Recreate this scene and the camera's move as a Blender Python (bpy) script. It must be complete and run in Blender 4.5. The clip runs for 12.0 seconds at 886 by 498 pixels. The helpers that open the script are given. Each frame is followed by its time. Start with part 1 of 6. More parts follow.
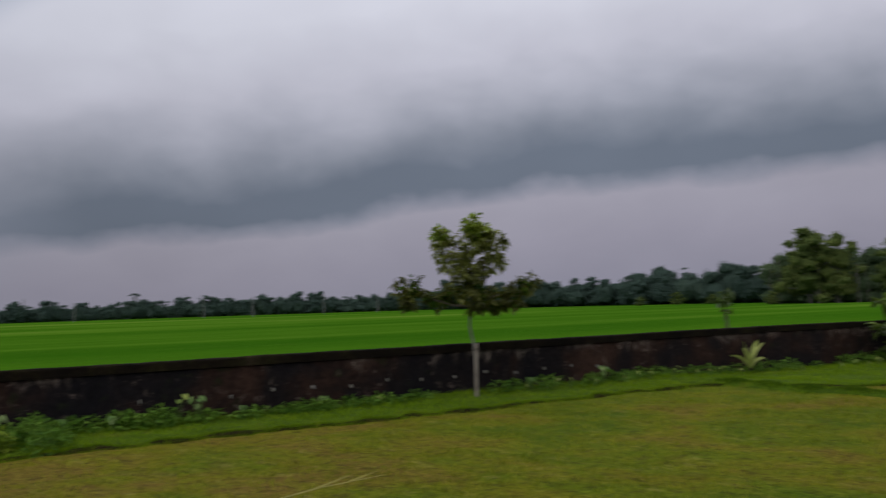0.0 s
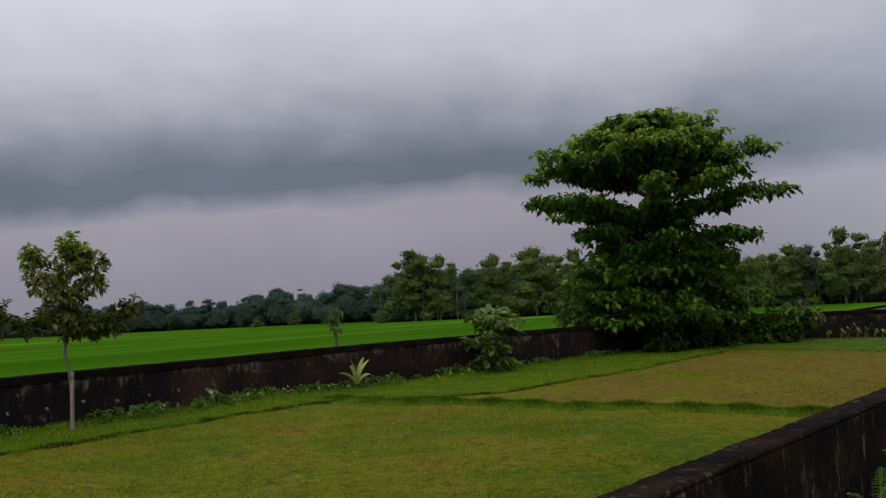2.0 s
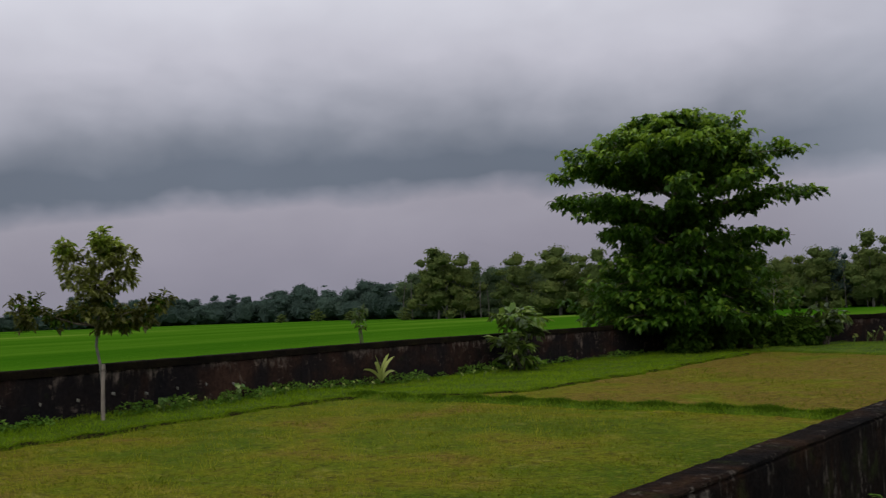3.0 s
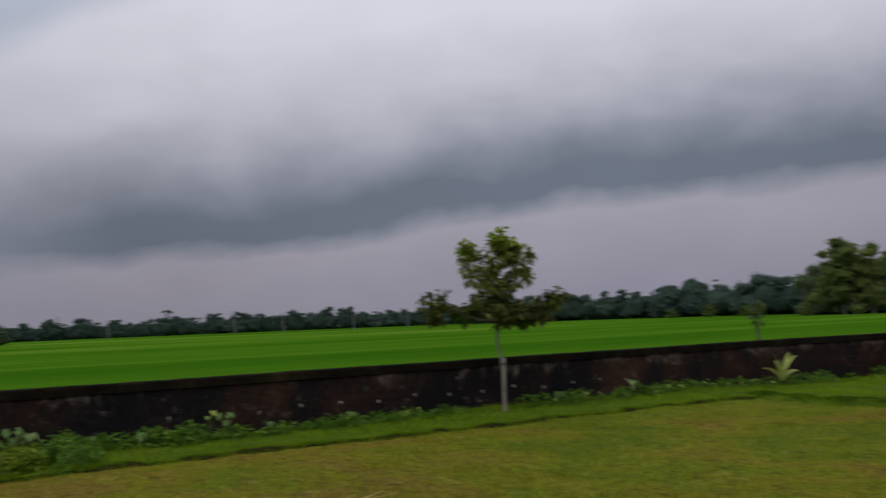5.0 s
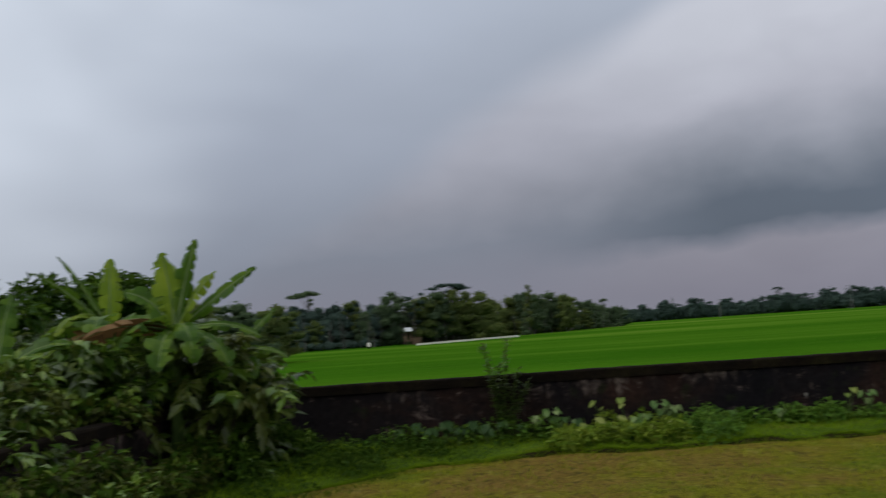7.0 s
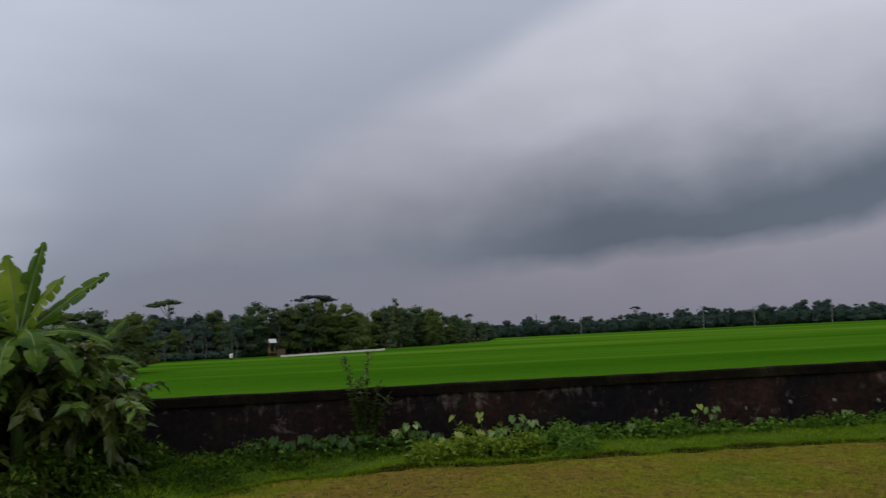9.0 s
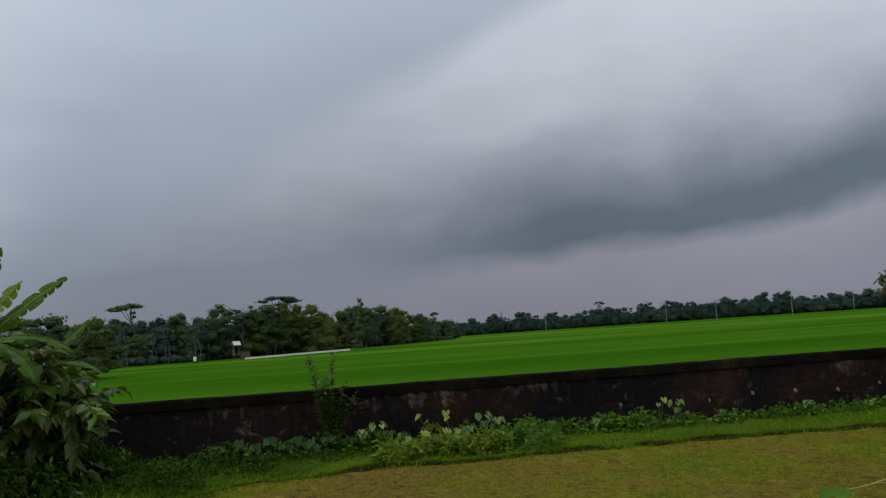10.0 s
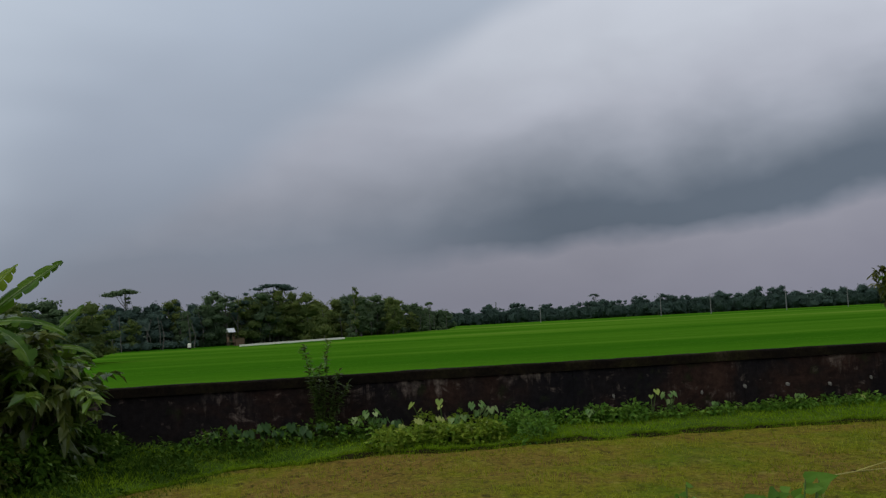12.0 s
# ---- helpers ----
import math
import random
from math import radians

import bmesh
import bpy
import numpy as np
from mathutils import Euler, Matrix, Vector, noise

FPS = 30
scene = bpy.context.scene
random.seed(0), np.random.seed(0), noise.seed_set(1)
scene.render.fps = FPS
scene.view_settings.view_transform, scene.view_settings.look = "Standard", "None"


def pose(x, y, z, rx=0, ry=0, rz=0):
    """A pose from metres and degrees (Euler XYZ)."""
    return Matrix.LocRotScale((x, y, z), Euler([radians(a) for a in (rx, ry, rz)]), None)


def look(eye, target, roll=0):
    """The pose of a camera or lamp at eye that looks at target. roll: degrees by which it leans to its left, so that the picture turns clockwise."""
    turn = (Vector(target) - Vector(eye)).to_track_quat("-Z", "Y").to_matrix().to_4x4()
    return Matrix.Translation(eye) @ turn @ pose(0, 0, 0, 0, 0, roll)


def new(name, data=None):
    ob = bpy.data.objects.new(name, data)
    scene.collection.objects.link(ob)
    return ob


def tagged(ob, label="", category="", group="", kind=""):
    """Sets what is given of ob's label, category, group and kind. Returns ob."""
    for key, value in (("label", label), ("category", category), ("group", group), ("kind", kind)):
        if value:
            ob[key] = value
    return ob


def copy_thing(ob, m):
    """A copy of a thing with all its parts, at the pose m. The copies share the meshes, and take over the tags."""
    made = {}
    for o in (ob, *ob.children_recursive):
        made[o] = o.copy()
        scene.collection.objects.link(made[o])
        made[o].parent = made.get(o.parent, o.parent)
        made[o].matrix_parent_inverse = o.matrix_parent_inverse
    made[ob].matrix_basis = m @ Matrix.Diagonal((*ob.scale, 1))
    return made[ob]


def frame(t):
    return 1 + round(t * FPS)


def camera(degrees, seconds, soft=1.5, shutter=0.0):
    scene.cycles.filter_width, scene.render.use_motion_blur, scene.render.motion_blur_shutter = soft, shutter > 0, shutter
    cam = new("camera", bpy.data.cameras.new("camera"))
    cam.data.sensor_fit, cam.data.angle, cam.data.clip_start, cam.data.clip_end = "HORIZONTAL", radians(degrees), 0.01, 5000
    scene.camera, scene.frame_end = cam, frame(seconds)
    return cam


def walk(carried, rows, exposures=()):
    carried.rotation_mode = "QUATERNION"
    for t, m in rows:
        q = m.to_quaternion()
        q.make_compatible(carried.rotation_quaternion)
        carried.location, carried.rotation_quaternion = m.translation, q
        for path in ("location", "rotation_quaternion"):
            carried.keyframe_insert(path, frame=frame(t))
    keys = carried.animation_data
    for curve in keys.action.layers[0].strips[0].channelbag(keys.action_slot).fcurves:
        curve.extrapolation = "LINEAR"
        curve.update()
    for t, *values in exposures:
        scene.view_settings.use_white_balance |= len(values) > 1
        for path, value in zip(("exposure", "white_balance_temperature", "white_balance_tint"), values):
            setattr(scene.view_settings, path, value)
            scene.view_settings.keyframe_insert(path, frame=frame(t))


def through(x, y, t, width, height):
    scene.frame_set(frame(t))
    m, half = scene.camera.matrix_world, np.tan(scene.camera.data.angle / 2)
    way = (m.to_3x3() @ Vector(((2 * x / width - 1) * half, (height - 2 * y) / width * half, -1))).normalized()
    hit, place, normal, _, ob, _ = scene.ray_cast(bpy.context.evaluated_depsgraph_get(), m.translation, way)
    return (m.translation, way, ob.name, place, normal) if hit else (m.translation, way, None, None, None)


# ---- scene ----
cam = camera(49.57, 12.0, soft=1.3, shutter=0.5)
PATH = [
    (0.0, (0.008, 0.023, 2.617), (11.254, 16.524, 3.747), -1.64),
    (0.5, (0.166, 0.033, 2.597), (13.689, 14.724, 3.754), -2.13),
    (1.0, (0.242, 0.058, 2.584), (15.650, 12.757, 3.739), -2.10),
    (1.5, (0.262, -0.019, 2.598), (16.640, 11.386, 3.895), -2.97),
    (2.0, (0.247, -0.055, 2.586), (16.963, 10.853, 3.857), -2.86),
    (2.5, (0.080, -0.137, 2.570), (16.712, 10.895, 3.870), -2.60),
    (2.7, (0.041, -0.136, 2.586), (16.633, 10.955, 3.880), -2.00),
    (3.1, (0.054, -0.106, 2.594), (16.416, 11.330, 3.821), -2.27),
    (3.5, (0.067, -0.075, 2.603), (15.908, 12.080, 3.763), -2.54),
    (3.9, (0.081, -0.045, 2.611), (15.014, 13.214, 3.704), -2.81),
    (4.3, (0.094, -0.014, 2.619), (13.758, 14.562, 3.526), -3.10),
    (4.5, (0.101, 0.001, 2.623), (12.948, 15.297, 3.617), -3.21),
    (5.0, (0.083, -0.010, 2.625), (10.814, 16.805, 4.070), -2.13),
    (5.5, (0.049, -0.058, 2.583), (7.665, 18.385, 3.942), -2.40),
    (6.0, (-0.186, -0.110, 2.593), (4.121, 19.366, 4.057), -3.20),
    (6.5, (-0.355, -0.104, 2.618), (1.270, 19.759, 4.292), -4.18),
    (6.7, (-0.371, -0.112, 2.616), (0.200, 19.810, 4.292), -3.97),
    (7.1, (-0.364, -0.105, 2.616), (-1.720, 19.783, 4.230), -3.75),
    (7.5, (-0.358, -0.099, 2.616), (-3.064, 19.656, 4.168), -3.54),
    (7.9, (-0.351, -0.093, 2.616), (-3.127, 19.657, 4.107), -3.32),
    (8.3, (-0.345, -0.087, 2.616), (-1.521, 19.828, 4.045), -3.11),
    (8.5, (-0.332, -0.063, 2.617), (-0.234, 19.895, 3.913), -3.00),
    (9.0, (-0.278, -0.073, 2.610), (1.566, 19.765, 4.363), -2.66),
    (9.5, (-0.268, -0.025, 2.606), (2.228, 19.746, 4.298), -3.50),
    (10.0, (-0.260, -0.037, 2.606), (2.325, 19.723, 4.288), -3.79),
    (10.5, (-0.252, -0.009, 2.588), (2.399, 19.749, 4.197), -3.75),
    (11.0, (-0.243, 0.021, 2.574), (2.252, 19.794, 4.253), -3.78),
    (11.5, (-0.248, -0.049, 2.555), (2.353, 19.722, 4.086), -2.72),
    (12.0, (-0.264, -0.069, 2.587), (2.400, 19.698, 4.057), -3.00),
]
walk(cam, [(t, look(eye, target, roll)) for t, eye, target, roll in PATH], [(0.0, 0.0, 6530, 10), (1.0, 0.0, 6680, 10), (5.0, 0.0, 6640, 10), (6.2, -0.02, 6480, 7), (6.7, -0.05, 6480, 7), (8.3, -0.26, 6500, 10), (8.6, -0.26, 6500, 10), (9.2, -0.1, 6500, 9), (9.8, -0.12, 6400, 5), (12.0, -0.12, 6400, 5)])


# ---- world, sun, exposure ----
def srgb(r, g, b):
    return tuple((c / 255 / 12.92 if c <= 10 else ((c / 255 + 0.055) / 1.055) ** 2.4) for c in (r, g, b)) + (1.0,)


class Nodes:
    """A short hand for building node trees."""

    def __init__(self, tree):
        self.tree = tree
        tree.nodes.clear()

    def add(self, kind):
        return self.tree.nodes.new(kind)

    def link(self, a, b):
        self.tree.links.new(a, b)

    def put(self, socket, value):
        if hasattr(value, "is_linked"):
            self.link(value, socket)
        else:
            socket.default_value = value

    def math(self, op, a, b=0.0, c=0.0):
        node = self.add("ShaderNodeMath")
        node.operation = op
        for k, v in enumerate((a, b, c)):
            self.put(node.inputs[k], v)
        return node.outputs[0]

    def span(self, v, a, b, c=0.0, d=1.0, smooth=False):
        node = self.add("ShaderNodeMapRange")
        node.interpolation_type = "SMOOTHSTEP" if smooth else "LINEAR"
        for k, q in enumerate((v, a, b, c, d)):
            self.put(node.inputs[k], q)
        return node.outputs[0]

    def ramp(self, fac, stops, mode="LINEAR"):
        node = self.add("ShaderNodeValToRGB")
        node.color_ramp.interpolation = mode
        els = node.color_ramp.elements
        while len(els) < len(stops):
            els.new(0.5)
        for el, (p, c) in zip(els, sorted(stops)):
            el.position, el.color = p, c
        self.put(node.inputs[0], fac)
        return node.outputs[0]

    def mix(self, fac, a, b, mode="MIX"):
        node = self.add("ShaderNodeMix")
        node.data_type, node.blend_type = "RGBA", mode
        self.put(node.inputs[0], fac)
        self.put(node.inputs[6], a)
        self.put(node.inputs[7], b)
        return node.outputs[2]

    def noise(self, vec, scale, detail=4.0, rough=0.55, distort=0.0):
        node = self.add("ShaderNodeTexNoise")
        if vec is not None:
            self.link(vec, node.inputs["Vector"])
        for key, v in (("Scale", scale), ("Detail", detail), ("Roughness", rough), ("Distortion", distort)):
            node.inputs[key].default_value = v
        return node.outputs[0]


def stretched(n, vec, sx, sy, sz):
    node = n.add("ShaderNodeMapping")
    n.link(vec, node.inputs[0])
    node.inputs["Scale"].default_value = (sx, sy, sz)
    return node.outputs[0]


def make_sky():
    world = bpy.data.worlds.new("storm_sky")
    world.use_nodes = True
    scene.world = world
    n = Nodes(world.node_tree)
    way = n.add("ShaderNodeTexCoord").outputs["Generated"]
    sep = n.add("ShaderNodeSeparateXYZ")
    n.link(way, sep.inputs[0])
    x, y, z = sep.outputs
    flat = n.math("SQRT", n.math("ADD", n.math("MULTIPLY", x, x), n.math("MULTIPLY", y, y)))
    el = n.math("MULTIPLY", n.math("ARCTAN2", z, flat), 57.2958)
    az = n.math("MULTIPLY", n.math("ARCTAN2", n.math("MULTIPLY", x, -1.0), y), 57.2958)
    # soft billows of the cloud layer
    billow = stretched(n, way, 1.0, 1.0, 2.2)
    big = n.noise(billow, 2.4, 2.0, 0.5, 0.3)
    fine = n.noise(billow, 6.0, 3.0, 0.5, 0.3)
    wisp = n.noise(stretched(n, way, 1.0, 1.0, 1.6), 16.0, 3.0, 0.5)
    # foot of the dark shelf cloud, degrees over the horizon by direction
    foot = n.ramp(n.span(az, -100.0, 40.0), [((a + 100) / 140, (e / 12,) * 3 + (1,)) for a, e in (
        (-100, 7.2), (-77, 7.0), (-61, 7.1), (-48, 6.9), (-40, 6.7), (-33, 5.8), (-26, 4.7), (-16, 4.0), (-6, 3.5), (3, 3.0), (40, 2.0))])
    rel = n.math("SUBTRACT", el, n.math("MULTIPLY", foot, 12.0))
    rel = n.math("ADD", rel, n.span(wisp, 0.25, 0.75, -0.4, 0.4))
    rel = n.math("ADD", rel, n.math("MULTIPLY", n.span(fine, 0.3, 0.7, -0.5, 0.5), n.span(rel, -1.5, 4.0, 0.5, 1.0)))
    # hanging curtains on the upper side of the dark band
    curtain = n.noise(stretched(n, way, 1.0, 1.0, 0.5), 8.0, 3.0, 0.5)
    rel = n.math("ADD", rel, n.math("MULTIPLY", n.span(curtain, 0.3, 0.7, -0.35, 0.35), n.span(rel, 1.0, 4.5, 0.0, 1.0, smooth=True)))
    k = n.span(rel, -8.0, 22.0)
    shelf = n.ramp(k, [((r + 8) / 30, srgb(*c)) for r, c in (
        (-8, (127, 127, 143)), (-3, (145, 143, 158)), (-0.6, (154, 152, 166)), (0.15, (130, 134, 149)), (0.8, (104, 113, 128)),
        (2.0, (105, 114, 129)), (3.5, (130, 136, 150)), (5.6, (164, 167, 181)), (8.0, (192, 193, 207)), (11.5, (211, 213, 226)), (22, (222, 225, 238)))])
    faint = n.ramp(k, [((r + 8) / 30, srgb(*c)) for r, c in (
        (-8, (131, 131, 147)), (-2, (139, 139, 154)), (1.5, (138, 143, 158)), (4.0, (158, 160, 174)), (7.5, (178, 179, 193)), (13.0, (200, 203, 217)), (22, (212, 216, 231)))])
    right = n.mix(n.span(az, -15.0, 0.0, smooth=True), shelf, faint)
    left = n.ramp(n.span(el, 0.0, 24.0), [(0, srgb(134, 138, 154)), (0.2, srgb(146, 152, 168)), (0.45, srgb(163, 170, 187)), (1, srgb(192, 200, 217))])
    edge = n.math("SUBTRACT", el, n.math("MULTIPLY_ADD", az, -0.6, 10.8))
    edge = n.math("ADD", edge, n.span(big, 0.3, 0.7, -2.0, 2.0))
    tone = n.mix(n.span(edge, -1.4, 2.8, smooth=True), right, left)
    # brighter towards the far left, where the cloud thins out
    thin = n.math("ADD", az, n.math("ADD", n.span(big, 0.3, 0.7, -5.0, 5.0), n.math("MULTIPLY", n.math("SUBTRACT", el, 9.0), 0.6)))
    tone = n.mix(n.span(thin, 13.0, 36.0, 0.0, 0.9, smooth=True), tone, srgb(222, 229, 243))
    tone = n.mix(n.span(az, -72.0, -84.0, 0.0, 0.4, smooth=True), tone, srgb(172, 178, 194))
    puff = n.math("ADD", n.span(big, 0.3, 0.7, 0.95, 1.06), n.span(fine, 0.3, 0.7, -0.025, 0.025))
    tone = n.mix(1.0, tone, n.ramp(n.math("MULTIPLY", puff, 0.5), [(0, (0, 0, 0, 1)), (1, (2, 2, 2, 1))]), "MULTIPLY")
    # the light under the shelf differs along the horizon
    low = n.ramp(n.span(az, -60.0, 10.0), [((a + 60) / 70, (v / 1.25,) * 3 + (1,)) for a, v in ((-60, 1.0), (-50, 1.05), (-40, 1.07), (-30, 1.0), (-21, 0.90), (-10, 0.90), (0, 0.93), (10, 0.95))])
    high = n.ramp(n.span(az, -60.0, 10.0), [((a + 60) / 70, (v / 1.25,) * 3 + (1,)) for a, v in ((-60, 1.0), (-48, 1.07), (-36, 1.06), (-26, 1.0), (-18, 0.91), (-6, 0.94), (4, 1.0), (10, 1.0))])
    low = n.mix(n.span(el, 7.0, 12.0, smooth=True), low, high)
    tone = n.mix(1.0, tone, n.mix(1.0, low, (1.25, 1.25, 1.25, 1), "MULTIPLY"), "MULTIPLY")
    # bright overcast overhead
    tone = n.mix(n.span(el, 17.0, 62.0, smooth=True), tone, (ZENITH, ZENITH * 1.02, ZENITH * 1.06, 1))
    sky = n.add("ShaderNodeTexSky")
    sky.sky_type, sky.sun_disc, sky.dust_density = "NISHITA", False, 4.0
    sky.sun_elevation, sky.sun_rotation = radians(52), radians(-70)
    clear = n.add("ShaderNodeBackground")
    n.link(sky.outputs[0], clear.inputs[0])
    clear.inputs[1].default_value = 0.05
    cloud = n.add("ShaderNodeBackground")
    n.link(tone, cloud.inputs[0])
    both = n.add("ShaderNodeMixShader")
    both.inputs[0].default_value = 0.96
    n.link(clear.outputs[0], both.inputs[1])
    n.link(cloud.outputs[0], both.inputs[2])
    n.link(both.outputs[0], n.add("ShaderNodeOutputWorld").inputs[0])


ZENITH = 0.95
make_sky()
sun = new("sun", bpy.data.lights.new("sun", "SUN"))
sun.data.energy, sun.data.angle, sun.data.color = 0.75, radians(35), (1.0, 0.97, 0.92)
sun.matrix_world = look((-30, 2, 40), (6, 16, 0))


# ---- materials ----
def material(name, build):
    mat = bpy.data.materials.new(name)
    mat.use_nodes = True
    n = Nodes(mat.node_tree)
    out = n.add("ShaderNodeOutputMaterial")
    shader = n.add("ShaderNodeBsdfPrincipled")
    n.link(shader.outputs[0], out.inputs[0])
    build(n, shader, out)
    return mat


def bump(n, shader, height, strength, distance):
    node = n.add("ShaderNodeBump")
    node.inputs["Strength"].default_value, node.inputs["Distance"].default_value = strength, distance
    n.link(height, node.inputs["Height"])
    n.link(node.outputs[0], shader.inputs["Normal"])


def place(n):
    return n.add("ShaderNodeNewGeometry").outputs["Position"]


def local(n):
    return n.add("ShaderNodeTexCoord").outputs["Object"]


def leaf_material(name, dark, mid, light, rough=0.45, through=0.3, scale=0.6, sheen=0.18, mid_at=0.5):
    """Leaves: colour by leaf and by patch, a little light passing through."""

    def build(n, shader, out):
        leaf = n.math("FRACT", n.math("ADD", n.add("ShaderNodeNewGeometry").outputs["Random Per Island"], n.add("ShaderNodeObjectInfo").outputs["Random"]))
        patch = n.noise(place(n), scale, 3.0)
        tone = n.math("ADD", n.math("MULTIPLY", leaf, 0.55), n.span(patch, 0.3, 0.7, 0.0, 0.45))
        colour = n.ramp(tone, [(0.0, (*dark, 1)), (mid_at, (*mid, 1)), (0.97, (*light, 1))])
        n.link(colour, shader.inputs["Base Color"])
        shader.inputs["Roughness"].default_value = rough
        shader.inputs["Specular IOR Level"].default_value = sheen
        glow = n.add("ShaderNodeBsdfTranslucent")
        n.link(n.mix(0.5, colour, (*light, 1)), glow.inputs[0])
        both = n.add("ShaderNodeMixShader")
        both.inputs[0].default_value = through
        n.link(shader.outputs[0], both.inputs[1])
        n.link(glow.outputs[0], both.inputs[2])
        n.link(both.outputs[0], out.inputs[0])

    return material(name, build)


def bark_material(name, dark, light, scale=6.0):
    def build(n, shader, out):
        v = stretched(n, local(n), 1, 1, 0.25)
        a = n.noise(v, scale, 6.0, 0.65)
        b = n.noise(local(n), 1.3, 3.0)
        tone = n.math("ADD", n.math("MULTIPLY", a, 0.7), n.math("MULTIPLY", b, 0.3))
        n.link(n.ramp(tone, [(0.35, (*dark, 1)), (0.62, (*light, 1))]), shader.inputs["Base Color"])
        shader.inputs["Roughness"].default_value = 0.9
        bump(n, shader, a, 0.6, 0.03)

    return material(name, build)


def old_wall(n, shader, out):
    """Lime plaster and brick gone black with mould, with bare reddish patches and pale run-off streaks."""
    p = place(n)
    base = n.noise(p, 0.5, 5.0, 0.6, 0.4)
    grain = n.noise(p, 9.0, 6.0, 0.65)
    streak = n.noise(stretched(n, p, 4.0, 4.0, 0.45), 1.5, 5.0, 0.65)
    colour = n.ramp(base, [(0.36, (0.0085, 0.0078, 0.0092, 1)), (0.50, (0.0125, 0.0098, 0.0100, 1)), (0.60, (0.024, 0.0135, 0.0105, 1)), (0.74, (0.046, 0.025, 0.018, 1))])
    colour = n.mix(n.span(streak, 0.58, 0.76, 0.0, 0.55), colour, (0.052, 0.037, 0.032, 1))
    colour = n.mix(n.span(n.noise(p, 1.9, 4.0, 0.6), 0.60, 0.72, 0.0, 0.7), colour, (0.016, 0.021, 0.008, 1))
    pale = n.math("MULTIPLY", n.span(n.noise(stretched(n, p, 1.0, 1.0, 1.5), 1.5, 6.0, 0.7, 0.8), 0.565, 0.64), n.span(streak, 0.44, 0.60))
    sep = n.add("ShaderNodeSeparateXYZ")
    n.link(p, sep.inputs[0])
    colour = n.mix(n.math("MULTIPLY", pale, n.span(sep.outputs[1], 6.0, 12.0, 0.12, 0.75)), colour, (0.15, 0.115, 0.095, 1))
    # lime washed out of the joint under the coping
    drip = n.noise(stretched(n, p, 3.2, 3.2, 0.5), 1.6, 4.0, 0.6)
    low = n.math("SUBTRACT", 1.30, n.math("MULTIPLY", n.span(drip, 0.40, 0.72), 0.5))
    lime = n.math("MULTIPLY", n.span(sep.outputs[2], n.math("SUBTRACT", low, 0.05), n.math("ADD", low, 0.16)), n.span(n.noise(stretched(n, p, 1.0, 1.0, 0.2), 0.55, 3.0, 0.6), 0.46, 0.58))
    lime = n.math("MULTIPLY", lime, n.span(n.noise(p, 5.0, 4.0, 0.7), 0.38, 0.60))
    colour = n.mix(n.math("MULTIPLY", lime, n.span(sep.outputs[1], 6.0, 12.0, 0.08, 0.85)), colour, (0.19, 0.15, 0.125, 1))
    colour = n.mix(1.0, colour, n.ramp(grain, [(0.3, (0.55, 0.55, 0.55, 1)), (0.7, (1.4, 1.35, 1.35, 1))]), "MULTIPLY")
    n.link(colour, shader.inputs["Base Color"])
    shader.inputs["Roughness"].default_value = 0.95
    shader.inputs["Specular IOR Level"].default_value = 0.08
    bump(n, shader, n.math("ADD", grain, n.math("MULTIPLY", base, 2.0)), 0.7, 0.02)


def near_plaster(n, shader, out):
    """Rough black mouldy plaster with rusty blotches, worn pale flecks and short pale runs."""
    p = place(n)
    base = n.noise(p, 1.1, 5.0, 0.65, 0.5)
    grain = n.noise(p, 22.0, 6.0, 0.7)
    pit = n.noise(p, 7.0, 5.0, 0.7)
    colour = n.ramp(base, [(0.36, (0.0060, 0.0056, 0.0058, 1)), (0.50, (0.0105, 0.0078, 0.0068, 1)), (0.60, (0.022, 0.0125, 0.0080, 1)), (0.72, (0.036, 0.023, 0.011, 1))])
    colour = n.mix(n.span(n.noise(p, 2.6, 4.0, 0.6), 0.58, 0.70, 0.0, 0.6), colour, (0.020, 0.026, 0.009, 1))
    run = n.noise(stretched(n, p, 6.0, 6.0, 0.8), 1.5, 4.0, 0.6)
    fleck = n.math("MULTIPLY", n.span(run, 0.55, 0.67), n.span(pit, 0.47, 0.60))
    colour = n.mix(n.math("MULTIPLY", fleck, 0.6), colour, (0.17, 0.15, 0.13, 1))
    colour = n.mix(1.0, colour, n.ramp(grain, [(0.3, (0.5, 0.5, 0.5, 1)), (0.7, (1.6, 1.55, 1.5, 1))]), "MULTIPLY")
    n.link(colour, shader.inputs["Base Color"])
    shader.inputs["Roughness"].default_value = 0.95
    shader.inputs["Specular IOR Level"].default_value = 0.02
    bump(n, shader, n.math("ADD", grain, n.math("MULTIPLY", pit, 2.0)), 0.9, 0.02)


def old_coping(n, shader, out):
    p = place(n)
    base = n.noise(p, 1.1, 5.0, 0.65, 0.3)
    grain = n.noise(p, 14.0, 5.0, 0.65)
    colour = n.ramp(base, [(0.36, (0.0058, 0.0046, 0.0038, 1)), (0.54, (0.0105, 0.0078, 0.0052, 1)), (0.66, (0.016, 0.014, 0.006, 1)), (0.78, (0.040, 0.029, 0.020, 1))])
    colour = n.mix(1.0, colour, n.ramp(grain, [(0.3, (0.5, 0.5, 0.5, 1)), (0.7, (1.5, 1.45, 1.4, 1))]), "MULTIPLY")
    n.link(colour, shader.inputs["Base Color"])
    shader.inputs["Roughness"].default_value = 0.97
    shader.inputs["Specular IOR Level"].default_value = 0.05
    bump(n, shader, n.math("ADD", grain, base), 0.8, 0.025)


